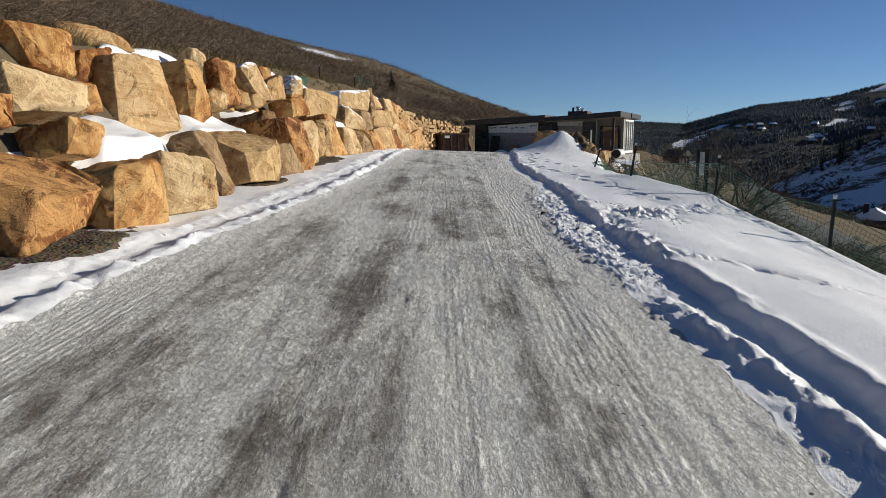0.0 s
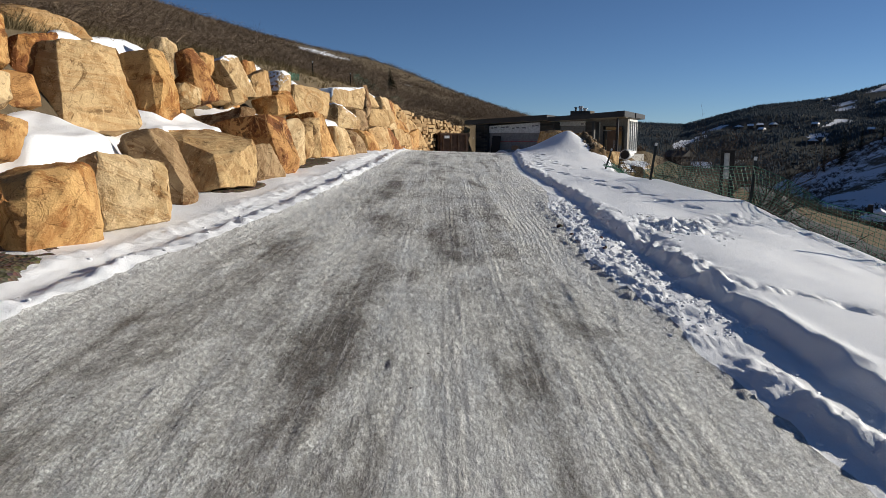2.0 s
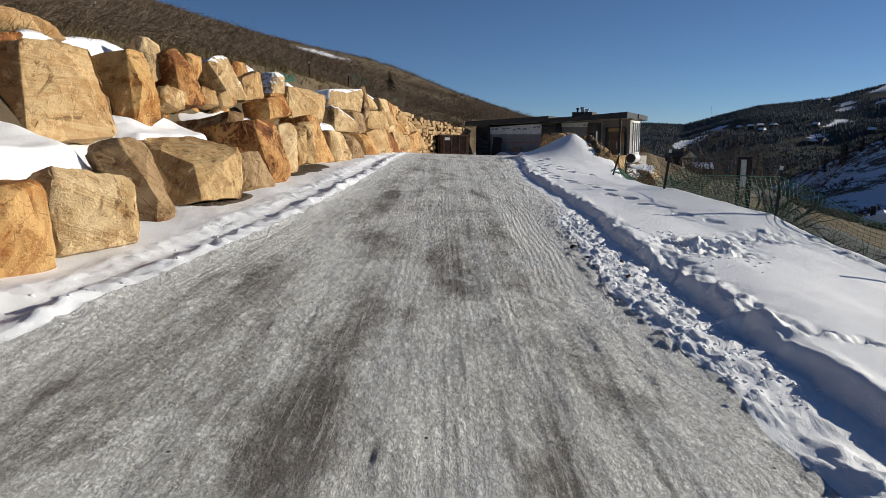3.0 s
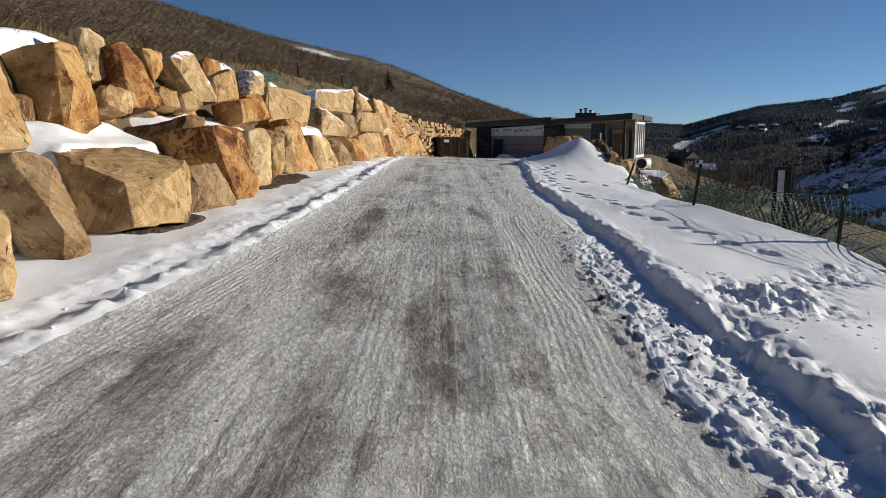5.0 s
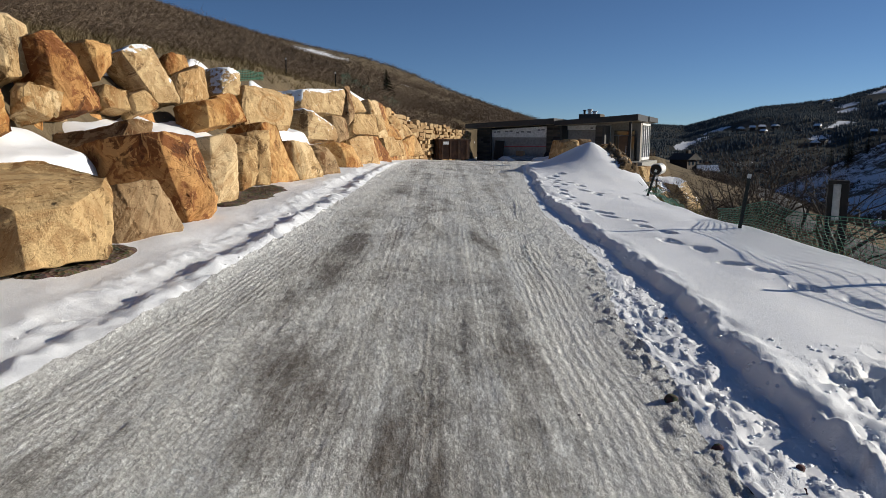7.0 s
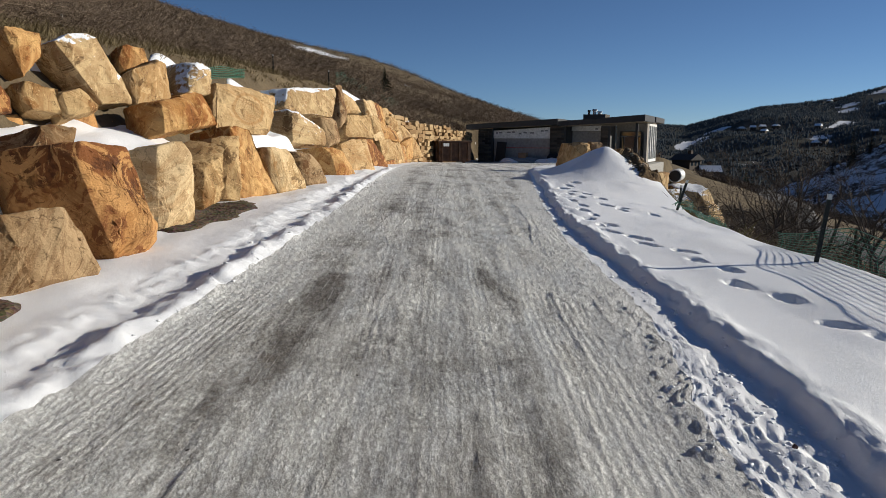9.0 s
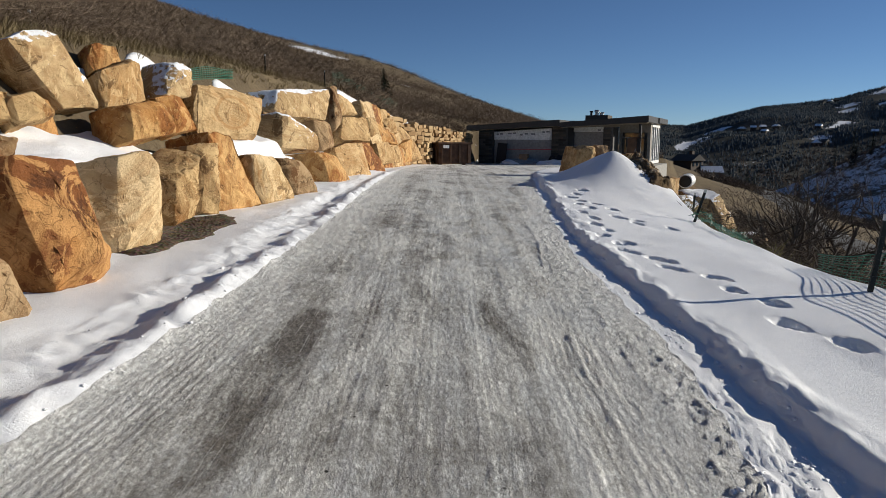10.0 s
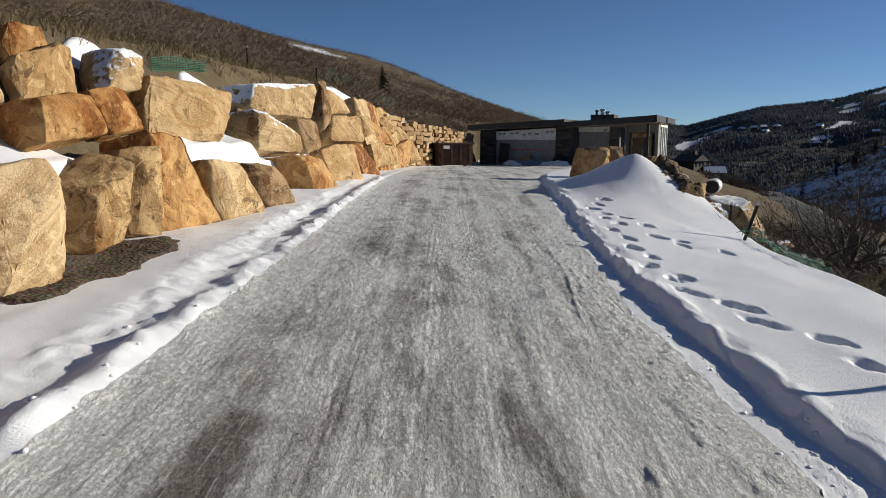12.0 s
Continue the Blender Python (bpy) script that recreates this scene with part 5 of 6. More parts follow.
base = float(land_z(np.array(7.3), np.array(31.6)))
for x, y, rad, turn in ((6.95, 31.0, 0.17, 28), (7.55, 31.2, 0.21, -25)):
    culvert((x, y, 0.74 + rad), turn, 1.0, rad)
for x, y, s_ in ((8.2, 30.6, 1.35), (7.45, 30.3, 0.8), (9.0, 31.6, 1.0)):
    loose_rock("snowy", (x, y, float(land_z(np.array(x), np.array(y))) + 0.3 * s_), (s_ * 1.3, s_, s_), int(x * 40), "pale boulder partly covered with snow beside the pipes", "slope boulders", 20)


SPOIL = plain("brown_gravelly_spoil", (0.17, 0.115, 0.065), 0.95, 0, 5.0, 0.5, 0.05, 0.1)


def spoil_z(x, y):
    c = 5.55 + 0.10 * (y - 28) + 0.2 * vnoise(y * 0.8, y * 0)
    return land_z(x, y) + 0.16 + 0.16 * fbm(x * 3, y * 3, 5, 0.65) - 0.5 * step(0.35, 0.75, np.abs(x - c) / (0.55 + 0.055 * (y - 27))) - 0.5 * (1 - step(26.0, 27.0, y)) - 0.5 * step(39, 41, y)


sheet("spoil_heap", np.arange(4.6, 9.6, 0.06), np.arange(26, 41, 0.08), spoil_z, SPOIL, "brown gravelly spoil on the flank of the snow mound", "spoil heap", kind="stuff")
heap("gravel_heap", Matrix.Translation((7.3, 31.7, base)), 1.25, 1.0, max(0.74 - base, 0.2) * 1.05, SPOIL, "brown gravel heap under the white pipes", "gravel heap", 12)


# ---- fence along the drop ----
GREEN_NET = plain("green_plastic_net", (0.018, 0.125, 0.075), 0.5)
POST_GREEN = plain("dark_green_steel", (0.018, 0.022, 0.020), 0.6, 0.2)
POST_TIP = plain("white_post_tip", (0.60, 0.60, 0.58), 0.6)


def bar(bm, a, b, w):
    """A thin four-sided strand between two places."""
    a, b = Vector(a), Vector(b)
    q = (b - a).to_track_quat("Z", "Y")
    ring = [[bm.verts.new(p + q @ Vector((x * w, y * w, 0))) for x, y in ((1, 0), (0, 1), (-1, 0), (0, -1))] for p in (a, b)]
    for k in range(4):
        bm.faces.new((ring[0][k], ring[0][(k + 1) % 4], ring[1][(k + 1) % 4], ring[1][k]))


def gz(x, y):
    return float(land_z(np.array(float(x)), np.array(float(y))))


def tee_post(x, y, top, lean_x=0.0, lean_y=0.0, group="fence posts"):
    """A studded steel fence post with a white tip."""
    z = gz(x, y) - 0.25
    ob = thing("fence_post", Matrix.Translation((x, y, z)) @ pose(0, 0, 0, lean_x, lean_y, 0), "dark steel fence post with a white tip, standing in snow", "fence post", group)
    h = top - z
    bm = box(-0.024, 0.024, -0.006, 0.006, 0, h - 0.06)
    box(-0.006, 0.006, 0.006, 0.045, 0, h - 0.06, bm=bm)
    part("stem", bm, POST_GREEN, ob)
    tip = box(-0.025, 0.025, -0.007, 0.007, h - 0.06, h)
    box(-0.007, 0.007, 0.007, 0.046, h - 0.06, h, bm=tip)
    part("tip", tip, POST_TIP, ob, "white painted tip")
    bm = bmesh.new()
    for i in range(int(h / 0.055) - 4):
        box(-0.02, 0.02, -0.014, -0.0065, 0.12 + 0.055 * i, 0.14 + 0.055 * i, bm=bm)
    tagged(part("studs", bm, POST_GREEN, ob), kind="stuff")
    return ob


for x, y, top, lx, ly in ((5.75, 6.9, 0.35, 0, 0), (5.5, 10.0, 0.75, 2, 1), (5.05, 13.2, 1.25, -2, 4), (4.22, 16.1, 1.47, 0, 7), (6.1, 26.3, 0.95, 0, 3), (4.68, 22.3, 1.32, 4, 15)):
    tee_post(x, y, top, lx, ly)
WOOD_BLACK = plain("black_stained_timber", (0.014, 0.012, 0.011), 0.75)
marker = thing("marker_post", Matrix.Translation((6.42, 17.65, 0)) @ pose(0, 0, 0, 0, 0, -18), "black timber frame post holding a white board", "marker post")
part("upright", box(-0.15, -0.075, -0.045, 0.045, -1.0, 1.24, 0.006), WOOD_BLACK, marker)
part("upright", box(0.045, 0.15, -0.045, 0.045, -1.0, 1.24, 0.006), WOOD_BLACK, marker)
part("head_rail", box(-0.15, 0.15, -0.05, 0.05, 1.242, 1.30, 0.006), WOOD_BLACK, marker)
part("board", box(-0.072, 0.042, -0.012, 0.012, 0.66, 1.235, 0.003), POST_TIP, marker, "white board")

net = thing("fence_net", pose(0, 0, 0), "sagging green plastic mesh fence tied between the posts", "fence")


def net_top(y):
    return np.interp(y, (3, 6.9, 8.5, 10, 11.5, 13.2, 14.6, 16.1, 17.0, 18.5), (0.10, 0.28, 0.22, 0.50, 0.68, 1.12, 1.02, 1.08, 0.92, 0.80))


def net_at(s, y, far=0.0):
    """A place on the net, s from the snow to its upper edge."""
    x = float(fence_x(np.array(y))) + 0.05 + 0.06 * math.sin(y * 1.9 + s * 2)
    lo = gz(x, y) - 0.02
    return (x + 0.05 * math.sin(3 * s + y), y, lo + (float(net_top(y)) - lo) * s + 0.02 * math.sin(y * 3.1 + s))


rows, ys = 11, np.arange(3.4, 17.6, 0.095)
for a, b, name in ((0, 50, "net_panel"), (50, 100, "net_panel"), (100, len(ys) - 1, "net_panel")):
    bm = bmesh.new()
    for i in range(a, b):
        for k in range(rows + 1):
            bar(bm, net_at(k / rows, ys[i]), net_at(k / rows, ys[i + 1]), 0.0034 if k not in (0, rows) else 0.006)
        for k in range(rows):
            bar(bm, net_at(k / rows, ys[i]), net_at((k + 1) / rows, ys[i]), 0.003)
    part(name, bm, GREEN_NET, net)
# the end of the net has fallen and lies crumpled on the snow
bm = bmesh.new()
r = random.Random(4)
grid = {}
for i in range(46):
    for k in range(9):
        y = 22.5 - 0.06 * i + 0.05 * math.sin(k)
        x = 4.70 - 0.004 * i + 0.05 * k + 0.04 * math.sin(i * 0.7 + k)
        grid[i, k] = (x, y, gz(x, y) + 0.05 + 0.05 * abs(noise.noise(Vector((i * 0.25, k * 0.4, 0)))) * 2.0 + (0.25 * math.exp(-((i - 3) / 4) ** 2) * k / 9))
for (i, k), p in grid.items():
    for j in ((i + 1, k), (i, k + 1)):
        if j in grid:
            bar(bm, p, grid[j], 0.003)
part("fallen_net", bm, GREEN_NET, net, "fallen end of the green net lying on snow")

# fence and stakes on the slope above the wall
for x, y, top in ((-8.5, 20.5, 5.0), (-7.1, 22.4, 4.4), (-7.3, 28.6, 4.5), (-5.6, 33.0, gz(-5.6, 33.0) + 0.6), (-5.0, 41.0, gz(-5.0, 41.0) + 0.7)):
    tee_post(x, y, top, group="stakes above the wall")
upper = thing("upper_fence_net", pose(0, 0, 0), "green plastic mesh fence on the slope above the wall", "fence")
bm = bmesh.new()
for y0, y1 in ((25.0, 28.2), (46.0, 66.0)):
    n = int((y1 - y0) / 0.16)
    tall = 0.04 if y0 == 25.0 else 0.12
    for i in range(n):
        for k in range(7):
            p = [(-5.2 if y0 == 25.0 else float(foot(np.array(y0 + 0.16 * j))) - 3.9, y0 + 0.16 * j) for j in (i, i + 1)]
            hts = [gz(*q) + 0.05 + tall * k * (1 + 0.12 * math.sin(q[1] * 2)) for q in p]
            bar(bm, (*p[0], hts[0]), (*p[1], hts[1]), 0.008)
            if k < 6:
                bar(bm, (*p[0], hts[0]), (*p[0], hts[0] + tall), 0.006)
part("net_panel", bm, GREEN_NET, upper)


# ---- plants ----
def bark_mat(name, lo, hi):
    k = Mat(name)
    n = k.noise(12.0, None, 5, 0.7)
    return k.done(k.mix(k.ramp(n, (0.3, 0.0), (0.7, 1.0)), lo, hi), 0.9, n, 0.01, spec=0.2)


BARK = bark_mat("grey_oak_bark", (0.055, 0.045, 0.038), (0.15, 0.125, 0.10))


def tint_mat(name, lo, hi, rough=0.9):
    """Foliage or twigs that differ from clump to clump."""
    k = Mat(name)
    return k.done(k.mix(k.island(), lo, hi), rough, spec=0.15)


TWIG = tint_mat("bare_twigs", (0.055, 0.042, 0.034), (0.17, 0.13, 0.10))
BRUSH = tint_mat("hillside_scrub", (0.08, 0.060, 0.045), (0.29, 0.215, 0.150))
GRASS = tint_mat("dry_grass", (0.12, 0.092, 0.048), (0.27, 0.21, 0.115))
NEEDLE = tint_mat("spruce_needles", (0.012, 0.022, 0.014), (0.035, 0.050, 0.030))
# distance haze is put into this needle colour, paler and bluer than NEEDLE
HAZED_NEEDLE = tint_mat("hazed_conifers", (0.048, 0.064, 0.076), (0.060, 0.077, 0.088))
FAR_TWIG = tint_mat("far_bare_woods", (0.030, 0.032, 0.034), (0.065, 0.062, 0.060))


def triangles(name, verts, faces, material, parent=None, label="", category="", kind="stuff"):
    """A joined mesh out of many small triangles."""
    me = bpy.data.meshes.new(name)
    v, f = np.asarray(verts, np.float32).reshape(-1, 3), np.asarray(faces, np.int32).reshape(-1, 3)
    me.vertices.add(len(v))
    me.vertices.foreach_set("co", v.ravel())
    me.loops.add(f.size)
    me.loops.foreach_set("vertex_index", f.ravel())
    me.polygons.add(len(f))
    me.polygons.foreach_set("loop_start", np.arange(0, f.size, 3, dtype=np.int32))
    me.update(calc_edges=True)
    me.materials.append(material)
    ob = new(name, me)
    if parent:
        ob.parent = parent
        return ob
    return tagged(ob, label, category, kind=kind)


def scatter(name, template, places, sizes, turns, material, label, category):
    """One object of kind stuff: a clump of triangles repeated at many places."""
    tv, tf = template
    n = len(places)
    c, s = np.cos(turns)[:, None], np.sin(turns)[:, None]
    v = np.empty((n, len(tv), 3))
    v[:, :, 0] = (tv[:, 0] * c - tv[:, 1] * s) * sizes[:, None]
    v[:, :, 1] = (tv[:, 0] * s + tv[:, 1] * c) * sizes[:, None]
    v[:, :, 2] = tv[:, 2] * sizes[:, None]
    v += places[:, None, :]
    f = tf[None] + (np.arange(n) * len(tv))[:, None, None]
    return triangles(name, v, f, material, None, label, category)


def bush_template(seed, stems, twigs, spread=0.55, width=0.02):
    """A leafless bush one metre high: stems that fork into thin twigs."""
    r = np.random.RandomState(seed)
    verts, faces = [], []

    def blade(a, b, w):
        side = np.cross(b - a, r.randn(3))
        side = side / (np.linalg.norm(side) + 1e-6) * w
        k = len(verts)
        verts.extend([a - side, a + side, b])
        faces.append((k, k + 1, k + 2))

    for _ in range(stems):
        a = r.randn(3) * (0.10, 0.10, 0)
        d = np.array([r.randn() * spread, r.randn() * spread, r.uniform(0.5, 1.0)])
        b = a + d * r.uniform(0.40, 0.70)
        blade(a, b, width)
        for _ in range(twigs):
            p = a + (b - a) * r.uniform(0.35, 1.0)
            q = p + (d * 0.3 + r.randn(3) * (0.55, 0.55, 0.40)) * r.uniform(0.3, 0.6)
            blade(p, q, width * 0.6)
    return np.array(verts), np.array(faces)


rs = np.random.RandomState(5)


def hill_places(n, lo, hi, u0, u1, clear, edge=4.3):
    """Places spread over the hillside left of the drive, thinner where clear noise opens it."""
    y = lo * (hi / lo) ** rs.rand(n)
    x = y * rs.uniform(u0, u1, n)
    keep = (x < foot(y) - edge) | ((y > 100) & (x < 0.15 * y))
    keep &= fbm(x * 0.035 + 40, y * 0.02, 3) > clear
    keep &= ~((np.abs(x + 0.176 * y) < 5.0) & (np.abs(y - 192) < 34) & (rs.rand(n) < 0.97))
    x, y = x[keep], y[keep]
    return np.stack([x, y, land_z(x, y) - 0.05], -1)


for i in range(4):
    p = hill_places(2900, 34, 460, -0.85, 0.16, -0.8)
    size = rs.uniform(1.0, 2.1, len(p)) * np.interp(p[:, 1], (10, 25, 70), (0.5, 0.7, 1.0))
    scatter("scrub_thicket", bush_template(20 + i, 9, 7, 0.75, 0.010), p, size, rs.rand(len(p)) * 6.3, BRUSH, "leafless scrub oak covering the hillside", "scrub")
for i in range(2):
    p = hill_places(3600, 9, 46, -0.95, -0.05, -1.0, 3.5)
    scatter("scrub_thicket", bush_template(60 + i, 12, 8, 0.6, 0.0042), p, rs.uniform(0.55, 1.35, len(p)), rs.rand(len(p)) * 6.3, BRUSH, "fine leafless scrub on the slope above the wall", "scrub")
y = rs.uniform(44, 135, 2600)
x = foot(y) - 2.2 - 26 * rs.rand(2600) ** 1.5
p = np.stack([x, y, land_z(x, y) - 0.05], -1)
scatter("scrub_thicket", bush_template(27, 9, 5, 0.8, 0.024), p, rs.uniform(0.5, 1.3, len(p)), rs.rand(len(p)) * 6.3, BRUSH, "leafless scrub behind the stone wall and the house", "scrub")
p = np.concatenate([hill_places(9000, 9, 90, -0.95, -0.02, -1.2, 3.0), hill_places(15000, 9, 44, -0.75, -0.08, -1.4, 2.9)])
blades = bush_template(31, 16, 0, 0.35, 0.012)
scatter("dry_grass", blades, p, rs.uniform(0.25, 0.6, len(p)), rs.rand(len(p)) * 6.3, GRASS, "dry yellow grass above the boulder wall", "grass")


def right_places(n, lo, hi, x0, x1):
    y = rs.uniform(lo, hi, n)
    x = fence_x(y) + rs.uniform(x0, x1, n)
    return np.stack([x, y, land_z(x, y) - 0.05], -1)


p = np.concatenate([right_places(900, 6, 34, 0.4, 9), right_places(700, 30, 60, 1.5, 14), right_places(900, 15, 95, 8, 34)])
p = p[~((p[:, 1] > 24.5) & (p[:, 0] < 0.53 * (p[:, 1] - 11.7)) & (p[:, 1] < 36))]
p = p[((p[:, 1] < 44) | (p[:, 0] > 26)) & ~((p[:, 0] < 0.335 * (p[:, 1] - 5.4) + 0.3) & (p[:, 1] > 29.5) & (p[:, 1] < 44))]
scatter("scrub_thicket", bush_template(41, 9, 6, 0.6, 0.016), p, rs.uniform(0.5, 1.25, len(p)), rs.rand(len(p)) * 6.3, TWIG, "brown leafless scrub on the slope below the fence", "scrub")
p = np.concatenate([right_places(3200, 4, 36, 0.15, 7), right_places(2600, 4, 70, 6, 26)])
y = rs.uniform(40, 75, 900)
x = rs.uniform(0.19, 0.40, 900) * y + 1.5
keep = (x > 12.5) & ~((y > 60) & (x < 0.27 * y + 3))
p2 = np.stack([x, y, land_z(x, y) - 0.05], -1)[keep]
scatter("scrub_thicket", bush_template(45, 9, 6, 0.6, 0.014), p2, rs.uniform(0.35, 0.95, len(p2)), rs.rand(len(p2)) * 6.3, TWIG, "low brown scrub on the slope below the house", "scrub")
OLIVE = tint_mat("olive_grass", (0.05, 0.052, 0.022), (0.16, 0.135, 0.06))
scatter("dry_grass", blades, p, rs.uniform(0.25, 0.7, len(p)), rs.rand(len(p)) * 6.3, OLIVE, "olive and straw grass on the slope below the fence", "grass")
y = rs.uniform(130, 520, 4600)
x = y * rs.uniform(0.34, 0.80, 4600)
keep = fbm(x * 0.03, y * 0.03, 3) > -0.05
x, y = x[keep], y[keep]
p = np.stack([x, y, land_z(x, y) - 0.1], -1)
scatter("scrub_thicket", bush_template(43, 9, 6, 0.7, 0.05), p, rs.uniform(0.9, 2.6, len(p)), rs.rand(len(p)) * 6.3, TWIG, "dark leafless brush on the snowy slope across the valley", "scrub")


def scrub_oak(x, y, height, seed):
    """A crooked leafless oak: forked limbs and fine twigs."""
    r = random.Random(seed)
    base = Vector((x, y, gz(x, y) - 0.1))
    ob = thing("scrub_oak", Matrix.Translation(base), "crooked leafless scrub oak with bare twigs on the slope", "tree", "scrub oaks")
    limbs, twigs = bmesh.new(), []

    def grow_limb(p, d, length, rad, level):
        pts, rads = [p], [rad]
        n = 4 if level < 3 else 3
        for i in range(n):
            d = (d + Vector((r.gauss(0, 0.30), r.gauss(0, 0.30), r.gauss(0.05, 0.20)))).normalized()
            p = p + d * (length / n)
            pts.append(p)
            rads.append(rad * (1 - 0.45 * (i + 1) / n))
        if level < 4:
            tube(pts, rads, 6 if level < 2 else 4, limbs)
            for k in range(r.randint(2, 4) if level < 3 else 6):
                i = r.randint(1, n)
                nd = (d + Vector((r.gauss(0, 0.7), r.gauss(0, 0.7), r.gauss(0.15, 0.4)))).normalized()
                grow_limb(pts[i], nd, length * r.uniform(0.5, 0.8), rads[i] * 0.65, level + 1)
        else:
            for a, b in zip(pts, pts[1:]):
                twigs.append((a, b, rad))

    for k in range(r.randint(2, 3)):
        grow_limb(Vector((r.gauss(0, 0.12), r.gauss(0, 0.12), 0)), Vector((r.gauss(0, 0.3), r.gauss(0, 0.3), 1)).normalized(), height * 0.62, 0.042 * height / 2.2, 0)
    part("trunk", limbs, BARK, ob, smooth=True)
    verts, faces = [], []
    for a, b, w in twigs:
        side = (b - a).cross(Vector((r.gauss(0, 1), r.gauss(0, 1), r.gauss(0, 1))))
        side = side.normalized() * max(w, 0.006)
        k = len(verts)
        verts += [a - side, a + side, b + side * 0.5]
        faces.append((k, k + 1, k + 2))
    tagged(triangles("twig_crown", [tuple(v) for v in verts], faces, TWIG, ob), kind="stuff")
    return ob


for i, (x, y, h) in enumerate(((8.0, 25.6, 2.9), (8.9, 26.4, 3.3), (9.6, 27.8, 3.4), (8.4, 28.6, 2.8), (10.2, 29.2, 3.6), (9.1, 30.4, 2.9), (10.9, 31.0, 3.4), (9.9, 32.6, 2.6), (11.6, 33.4, 3.2), (12.6, 31.2, 3.8), (11.0, 26.2, 3.6), (12.2, 28.6, 3.8), (13.4, 35.0, 3.4), (14.8, 38.0, 2.9), (13.2, 40.5, 2.4), (16.5, 42.0, 2.9), (15.5, 34.0, 3.2), (18.0, 38.0, 3.0), (17.2, 46.0, 2.8), (20.0, 44.0, 3.0))):
    if x / (y - 11.7) > 0.53:
        scrub_oak(x, y, min(h, 1.75 - gz(x, y)), 100 + i)


def spruce(x, y, height, seed, spread=0.20, dense=1.0):
    """A conifer: straight trunk and whorls of drooping boughs."""
    r = np.random.RandomState(seed)
    ob = thing("spruce", Matrix.Translation((x, y, gz(x, y) - 0.2)), "dark green spruce standing on the open slope", "tree", "spruces")
    part("trunk", tube([(0, 0, 0), (0, 0, height * 0.95)], [height * 0.018, 0.01], 6), BARK, ob)
    verts, faces = [], []
    z = 0.06 * height
    while z < height * 0.99:
        reach = spread * height * (1 - z / height) ** 0.85 + 0.03 * height
        for _ in range(int(10 * dense)):
            a = r.uniform(0, 6.283)
            l = reach * r.uniform(0.6, 1.1)
            d = np.array([math.cos(a), math.sin(a), 0])
            side = np.array([-d[1], d[0], 0])
            for j in range(3):
                p = np.array([0, 0, z]) + d * l * 0.28 * j + (0, 0, -0.10 * l * j)
                q = p + d * l * 0.45 + (0, 0, -0.10 * l + r.uniform(-0.05, 0.08) * l)
                w = l * 0.20 * (1.1 - 0.25 * j)
                k = len(verts)
                verts += [p - side * w, p + side * w + (0, 0, -0.05 * l), q]
                faces.append((k, k + 1, k + 2))
        z += height * 0.028
    tagged(triangles("crown", verts, faces, NEEDLE, ob), kind="stuff")
    return ob


for i, (x, y, h, w) in enumerate(((-5.75, 80.0, 3.5, 0.40), (178, 335, 15, 0.17), (183, 330, 16.5, 0.17), (189, 338, 14, 0.17), (194, 334, 13, 0.17), (206, 338, 9, 0.2), (128, 265, 12, 0.19), (124, 300, 9, 0.2), (222, 330, 7, 0.2), (240, 345, 8, 0.2), (215, 345, 6, 0.2), (118, 280, 6, 0.2))):
    spruce(x, y, h, 200 + i, w)

# conifers on the mountain, with the valley haze mixed into their colour
cone_v = [(math.cos(a) * 0.2, math.sin(a) * 0.2, 0.0) for a in np.arange(5) * 1.2566] + [(0, 0, 1.0)]
cone_v += [(math.cos(a) * 0.27, math.sin(a) * 0.27, -0.05) for a in np.arange(5) * 1.2566 + 0.5] + [(0, 0, 0.62)]
cone_f = [(k, (k + 1) % 5, 5) for k in range(5)] + [(6 + k, 6 + (k + 1) % 5, 11) for k in range(5)]
cone = (np.array(cone_v), np.array(cone_f))


def wood_places(n, lo, hi):
    y = rs.uniform(lo, hi, n)
    x = y * rs.uniform(0.22, 0.72, n)
    s, w = cover_at(x, y, 0)
    keep = (s < 0.6) & (fbm(x * 0.006 + 9, y * 0.006, 3) > -0.55)
    x, y = x[keep], y[keep]
    return np.stack([x, y, far_z(x, y) - 0.5], -1)


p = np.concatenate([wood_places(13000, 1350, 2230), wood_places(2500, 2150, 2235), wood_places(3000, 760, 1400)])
scatter("far_woods", cone, p, rs.uniform(4.5, 9, len(p)), rs.rand(len(p)) * 6.3, HAZED_NEEDLE, "dark conifer woods covering the far mountain, tinted blue-grey for haze", "woods")
p = wood_places(2500, 640, 1300)
scatter("far_brush", bush_template(47, 8, 5, 0.8, 0.09), p, rs.uniform(2, 6, len(p)), rs.rand(len(p)) * 6.3, FAR_TWIG, "bare woodland on the valley sides", "woods")

# ---- lower road and distant houses ----
ASPHALT = plain("asphalt", (0.055, 0.053, 0.052), 0.85, 0, 0.6)


def lower_z(x, y):
    c = 33 + 0.30 * (y - 57)
    return land_z(c + 0 * x, y) + 0.35 - 0.4 * step(2.7, 3.6, np.abs(x - c))


sheet("lower_road", np.linspace(-3.6, 3.6, 13), np.arange(36, 150, 1.5), lower_z, ASPHALT, "dark asphalt road on the slope below the drive", "road", lambda g, y: 33 + 0.30 * (y - 57) + g)
LOG = plain("dark_log_wall", (0.055, 0.034, 0.022), 0.8, 0, 1.5)
ROOF_DARK = plain("dark_shingle", (0.05, 0.045, 0.042), 0.9, 0, 2.0)


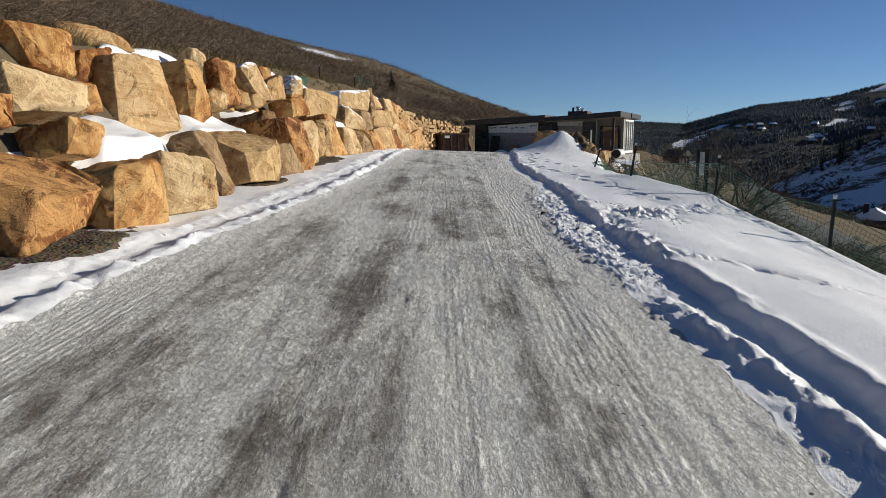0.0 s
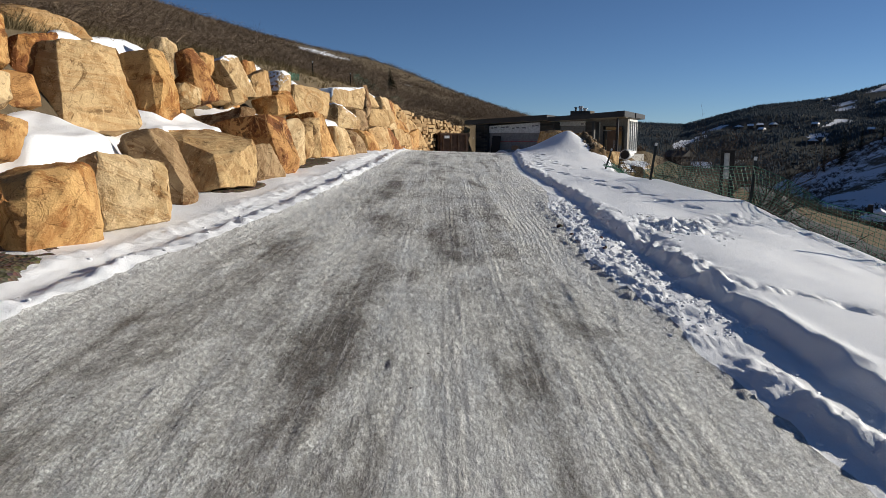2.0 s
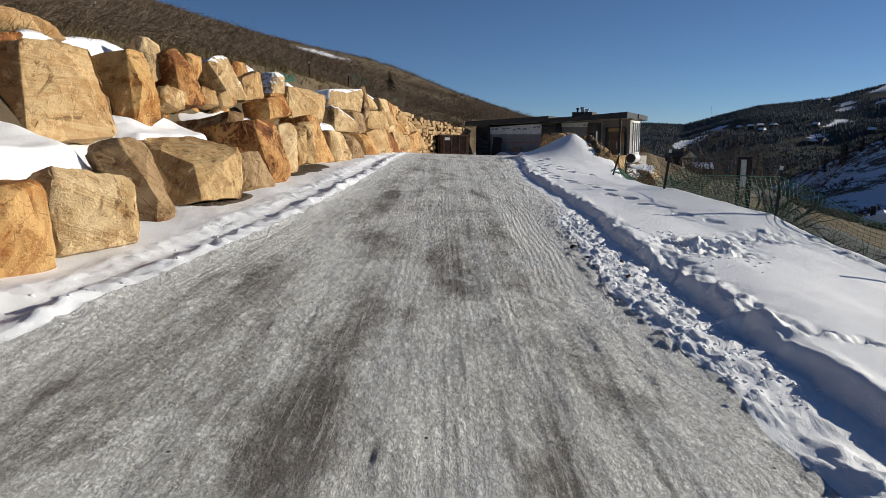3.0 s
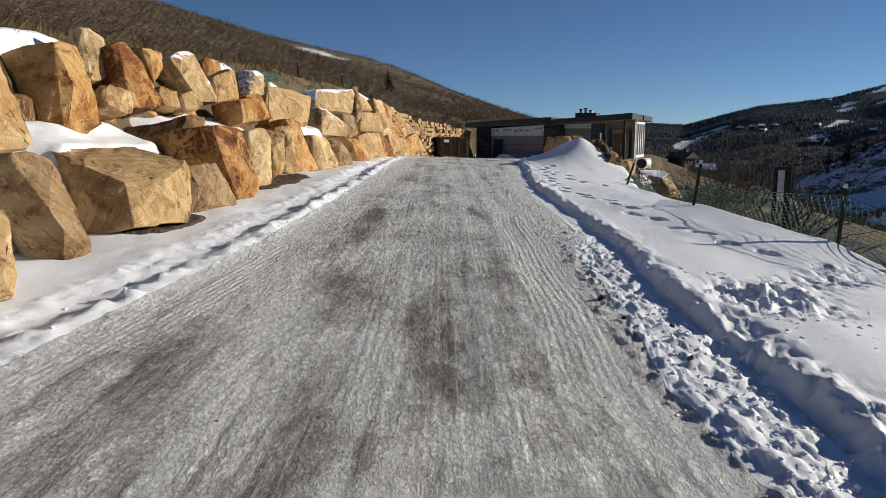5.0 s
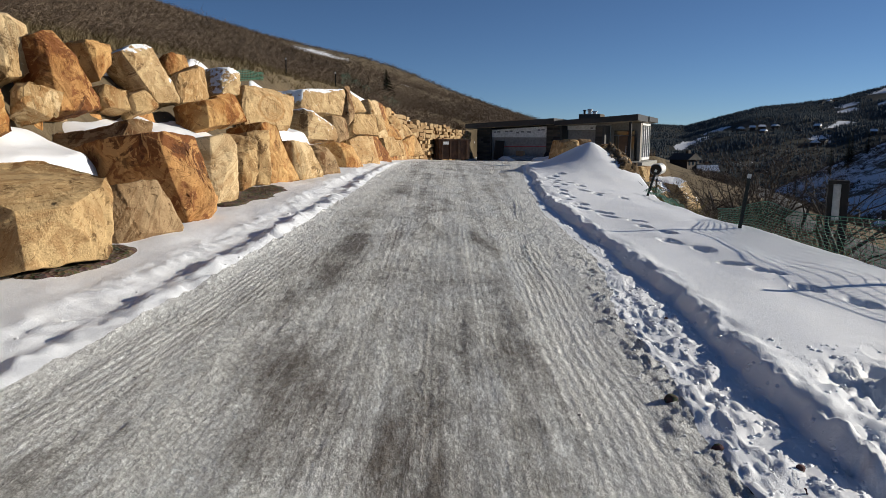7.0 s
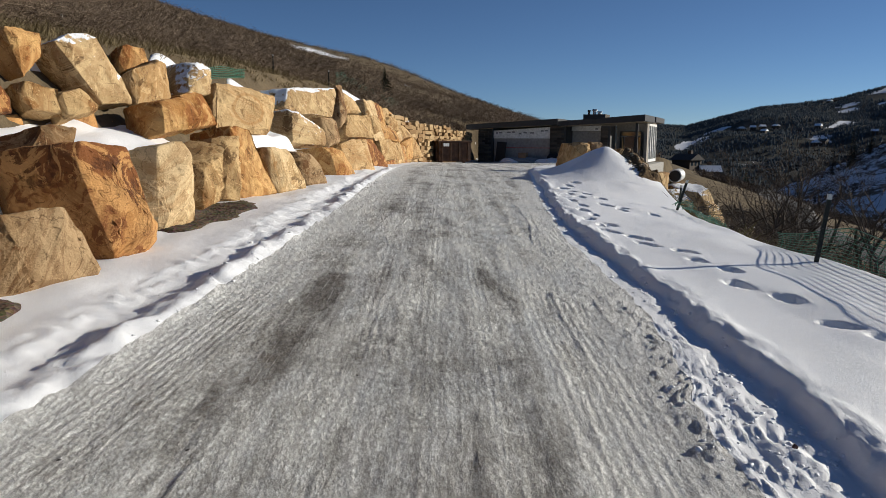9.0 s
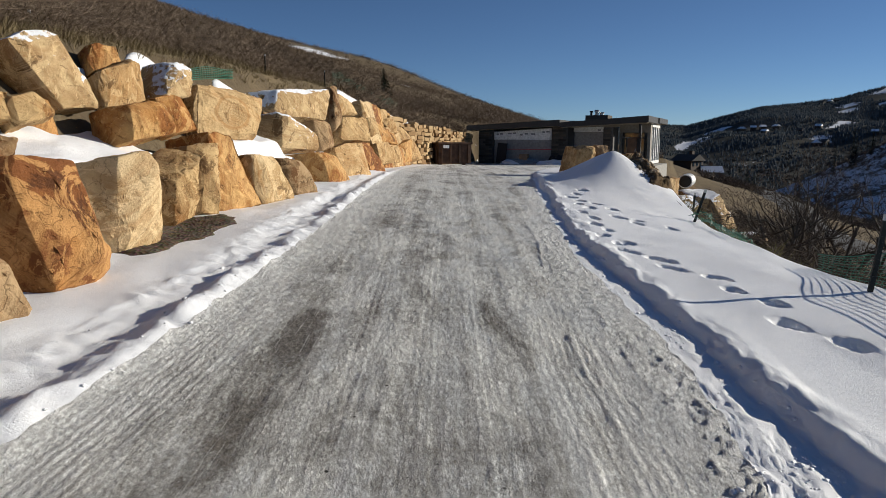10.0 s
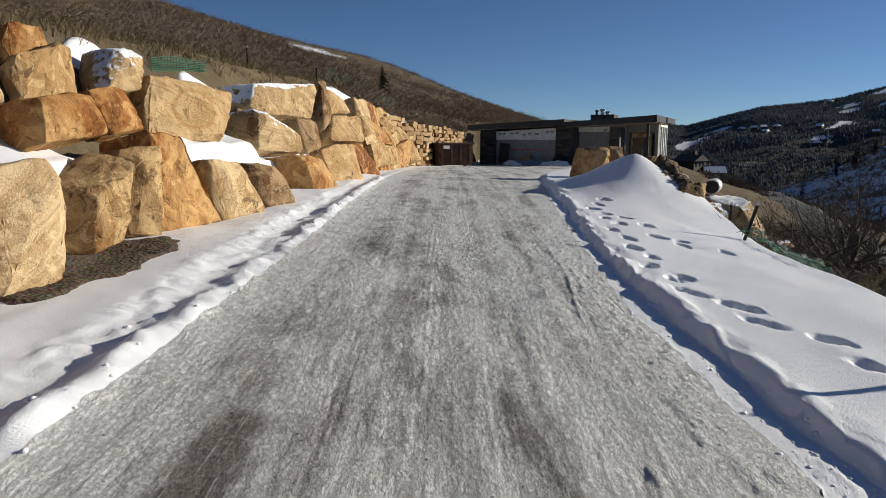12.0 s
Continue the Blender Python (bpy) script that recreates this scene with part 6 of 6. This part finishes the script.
def chalet(x, y, z, w, d, h, turn, snowy, label, wall=LOG):
    """A distant gabled house with windows and a chimney."""
    ob = thing("chalet", Matrix.Translation((x, y, z)) @ pose(0, 0, 0, 0, 0, turn), label, "house", "distant houses")
    part("wall", box(-w / 2, w / 2, -d / 2, d / 2, -2, h), wall, ob)
    bm = bmesh.new()
    e, top = 0.7, h + w * 0.28
    v = [bm.verts.new(q) for q in ((-w / 2 - e, -d / 2 - e, h - 0.3), (w / 2 + e, -d / 2 - e, h - 0.3), (0, -d / 2 - e, top), (-w / 2 - e, d / 2 + e, h - 0.3), (w / 2 + e, d / 2 + e, h - 0.3), (0, d / 2 + e, top))]
    for f in ((0, 1, 2), (3, 5, 4), (0, 2, 5, 3), (1, 4, 5, 2), (0, 3, 4, 1)):
        bm.faces.new([v[i] for i in f])
    roof = part("roof", bm, SNOW if snowy else ROOF_DARK, ob)
    part("chimney", box(w * 0.2, w * 0.2 + 1.0, -0.5, 0.5, h, top + 0.9), LOG, roof)
    for i in range(3):
        a = -w * 0.36 + w * 0.30 * i
        win = part("window", box(a, a + w * 0.13, -d / 2 - 0.06, -d / 2 - 0.01, h * 0.35, h * 0.75), GLASS, ob)
        part("frame", box(a - 0.12, a + w * 0.13 + 0.12, -d / 2 - 0.1, -d / 2 - 0.065, h * 0.75, h * 0.75 + 0.2), LOG, win)
    return ob


for x, y, w, d, h, turn, snowy, label in (
    (70.0, 214.0, 5.4, 6, 2.8, 35, False, "dark timber chalet with a steep roof below the house"),
    (76.0, 212.0, 5, 4.5, 1.7, 80, True, "low dark timber house with snow on its roof"),
    (92.0, 150.0, 7, 6, 2.2, 150, True, "low house with a snowy roof beside the lower road"),
):
    chalet(x, y, gz(x, y), w, d, h, turn, snowy, label)
for i, (x, y) in enumerate(((693, 1345), (712, 1352), (681, 1595), (725, 1580), (724, 1475), (656, 1595), (680, 1535), (1142, 2120), (1120, 2110), (809, 1360), (640, 1580), (760, 1470), (700, 1590), (1090, 2095))):
    z = float(far_z(np.array(float(x)), np.array(float(y))))
    chalet(x, y, z, 15, 11, 6, (37 * i) % 90, i % 3 != 1, "mountain house with a snow-covered roof among the trees" if i % 3 != 1 else "dark mountain house among the trees")

chunk = chunk_template()
groups = [chunk_places(1100, 5.9, 12.8, road_right, -0.85, -0.12), chunk_places(160, 2.6, 5.4, road_right, -0.75, -0.3), chunk_places(330, 12.5, 24, road_right, -0.55, -0.05), chunk_places(220, 3, 24, road_left, -0.65, 0.25), chunk_places(220, 8.9, 11.2, road_right, 0.2, 1.6)]
x, y = np.concatenate([g[0] for g in groups]), np.concatenate([g[1] for g in groups])
size = (0.010 + 0.032 * rs.rand(len(x)) ** 3) * np.interp(y, (3, 7), (0.55, 1.0))
scatter("snow_chunks", chunk, np.stack([x, y, drive_detail(x, y) - size * 0.05], -1), size, rs.rand(len(x)) * 6.3, SNOW, "small crumbled lumps of snow beside the drive", "snow lumps")

# stones and gravel spilled down the flank of the mound
GRAVEL = tint_mat("spoil_gravel", (0.10, 0.068, 0.042), (0.42, 0.33, 0.23))
y = 27.0 + 7.5 * rs.rand(1500)
x = 5.55 + 0.10 * (y - 28) + rs.uniform(-0.75, 1.5, 1500) * np.interp(y, (27, 32), (0.45, 1.0))
size = 0.03 + 0.11 * rs.rand(len(x)) ** 3
z = np.maximum(land_z(x, y), spoil_z(x, y))
y2 = 31 + 12 * rs.rand(1400)
x2 = 6.6 + 5.0 * rs.rand(1400)
x, y = np.concatenate([x, x2]), np.concatenate([y, y2])
size = 0.03 + 0.12 * rs.rand(len(x)) ** 3
z = np.maximum(land_z(x, y), spoil_z(x, y))
scatter("spilled_gravel", chunk, np.stack([x, y, z - size * 0.1], -1), size, rs.rand(len(x)) * 6.3, GRAVEL, "brown stones and gravel spilled down the snow mound", "gravel")
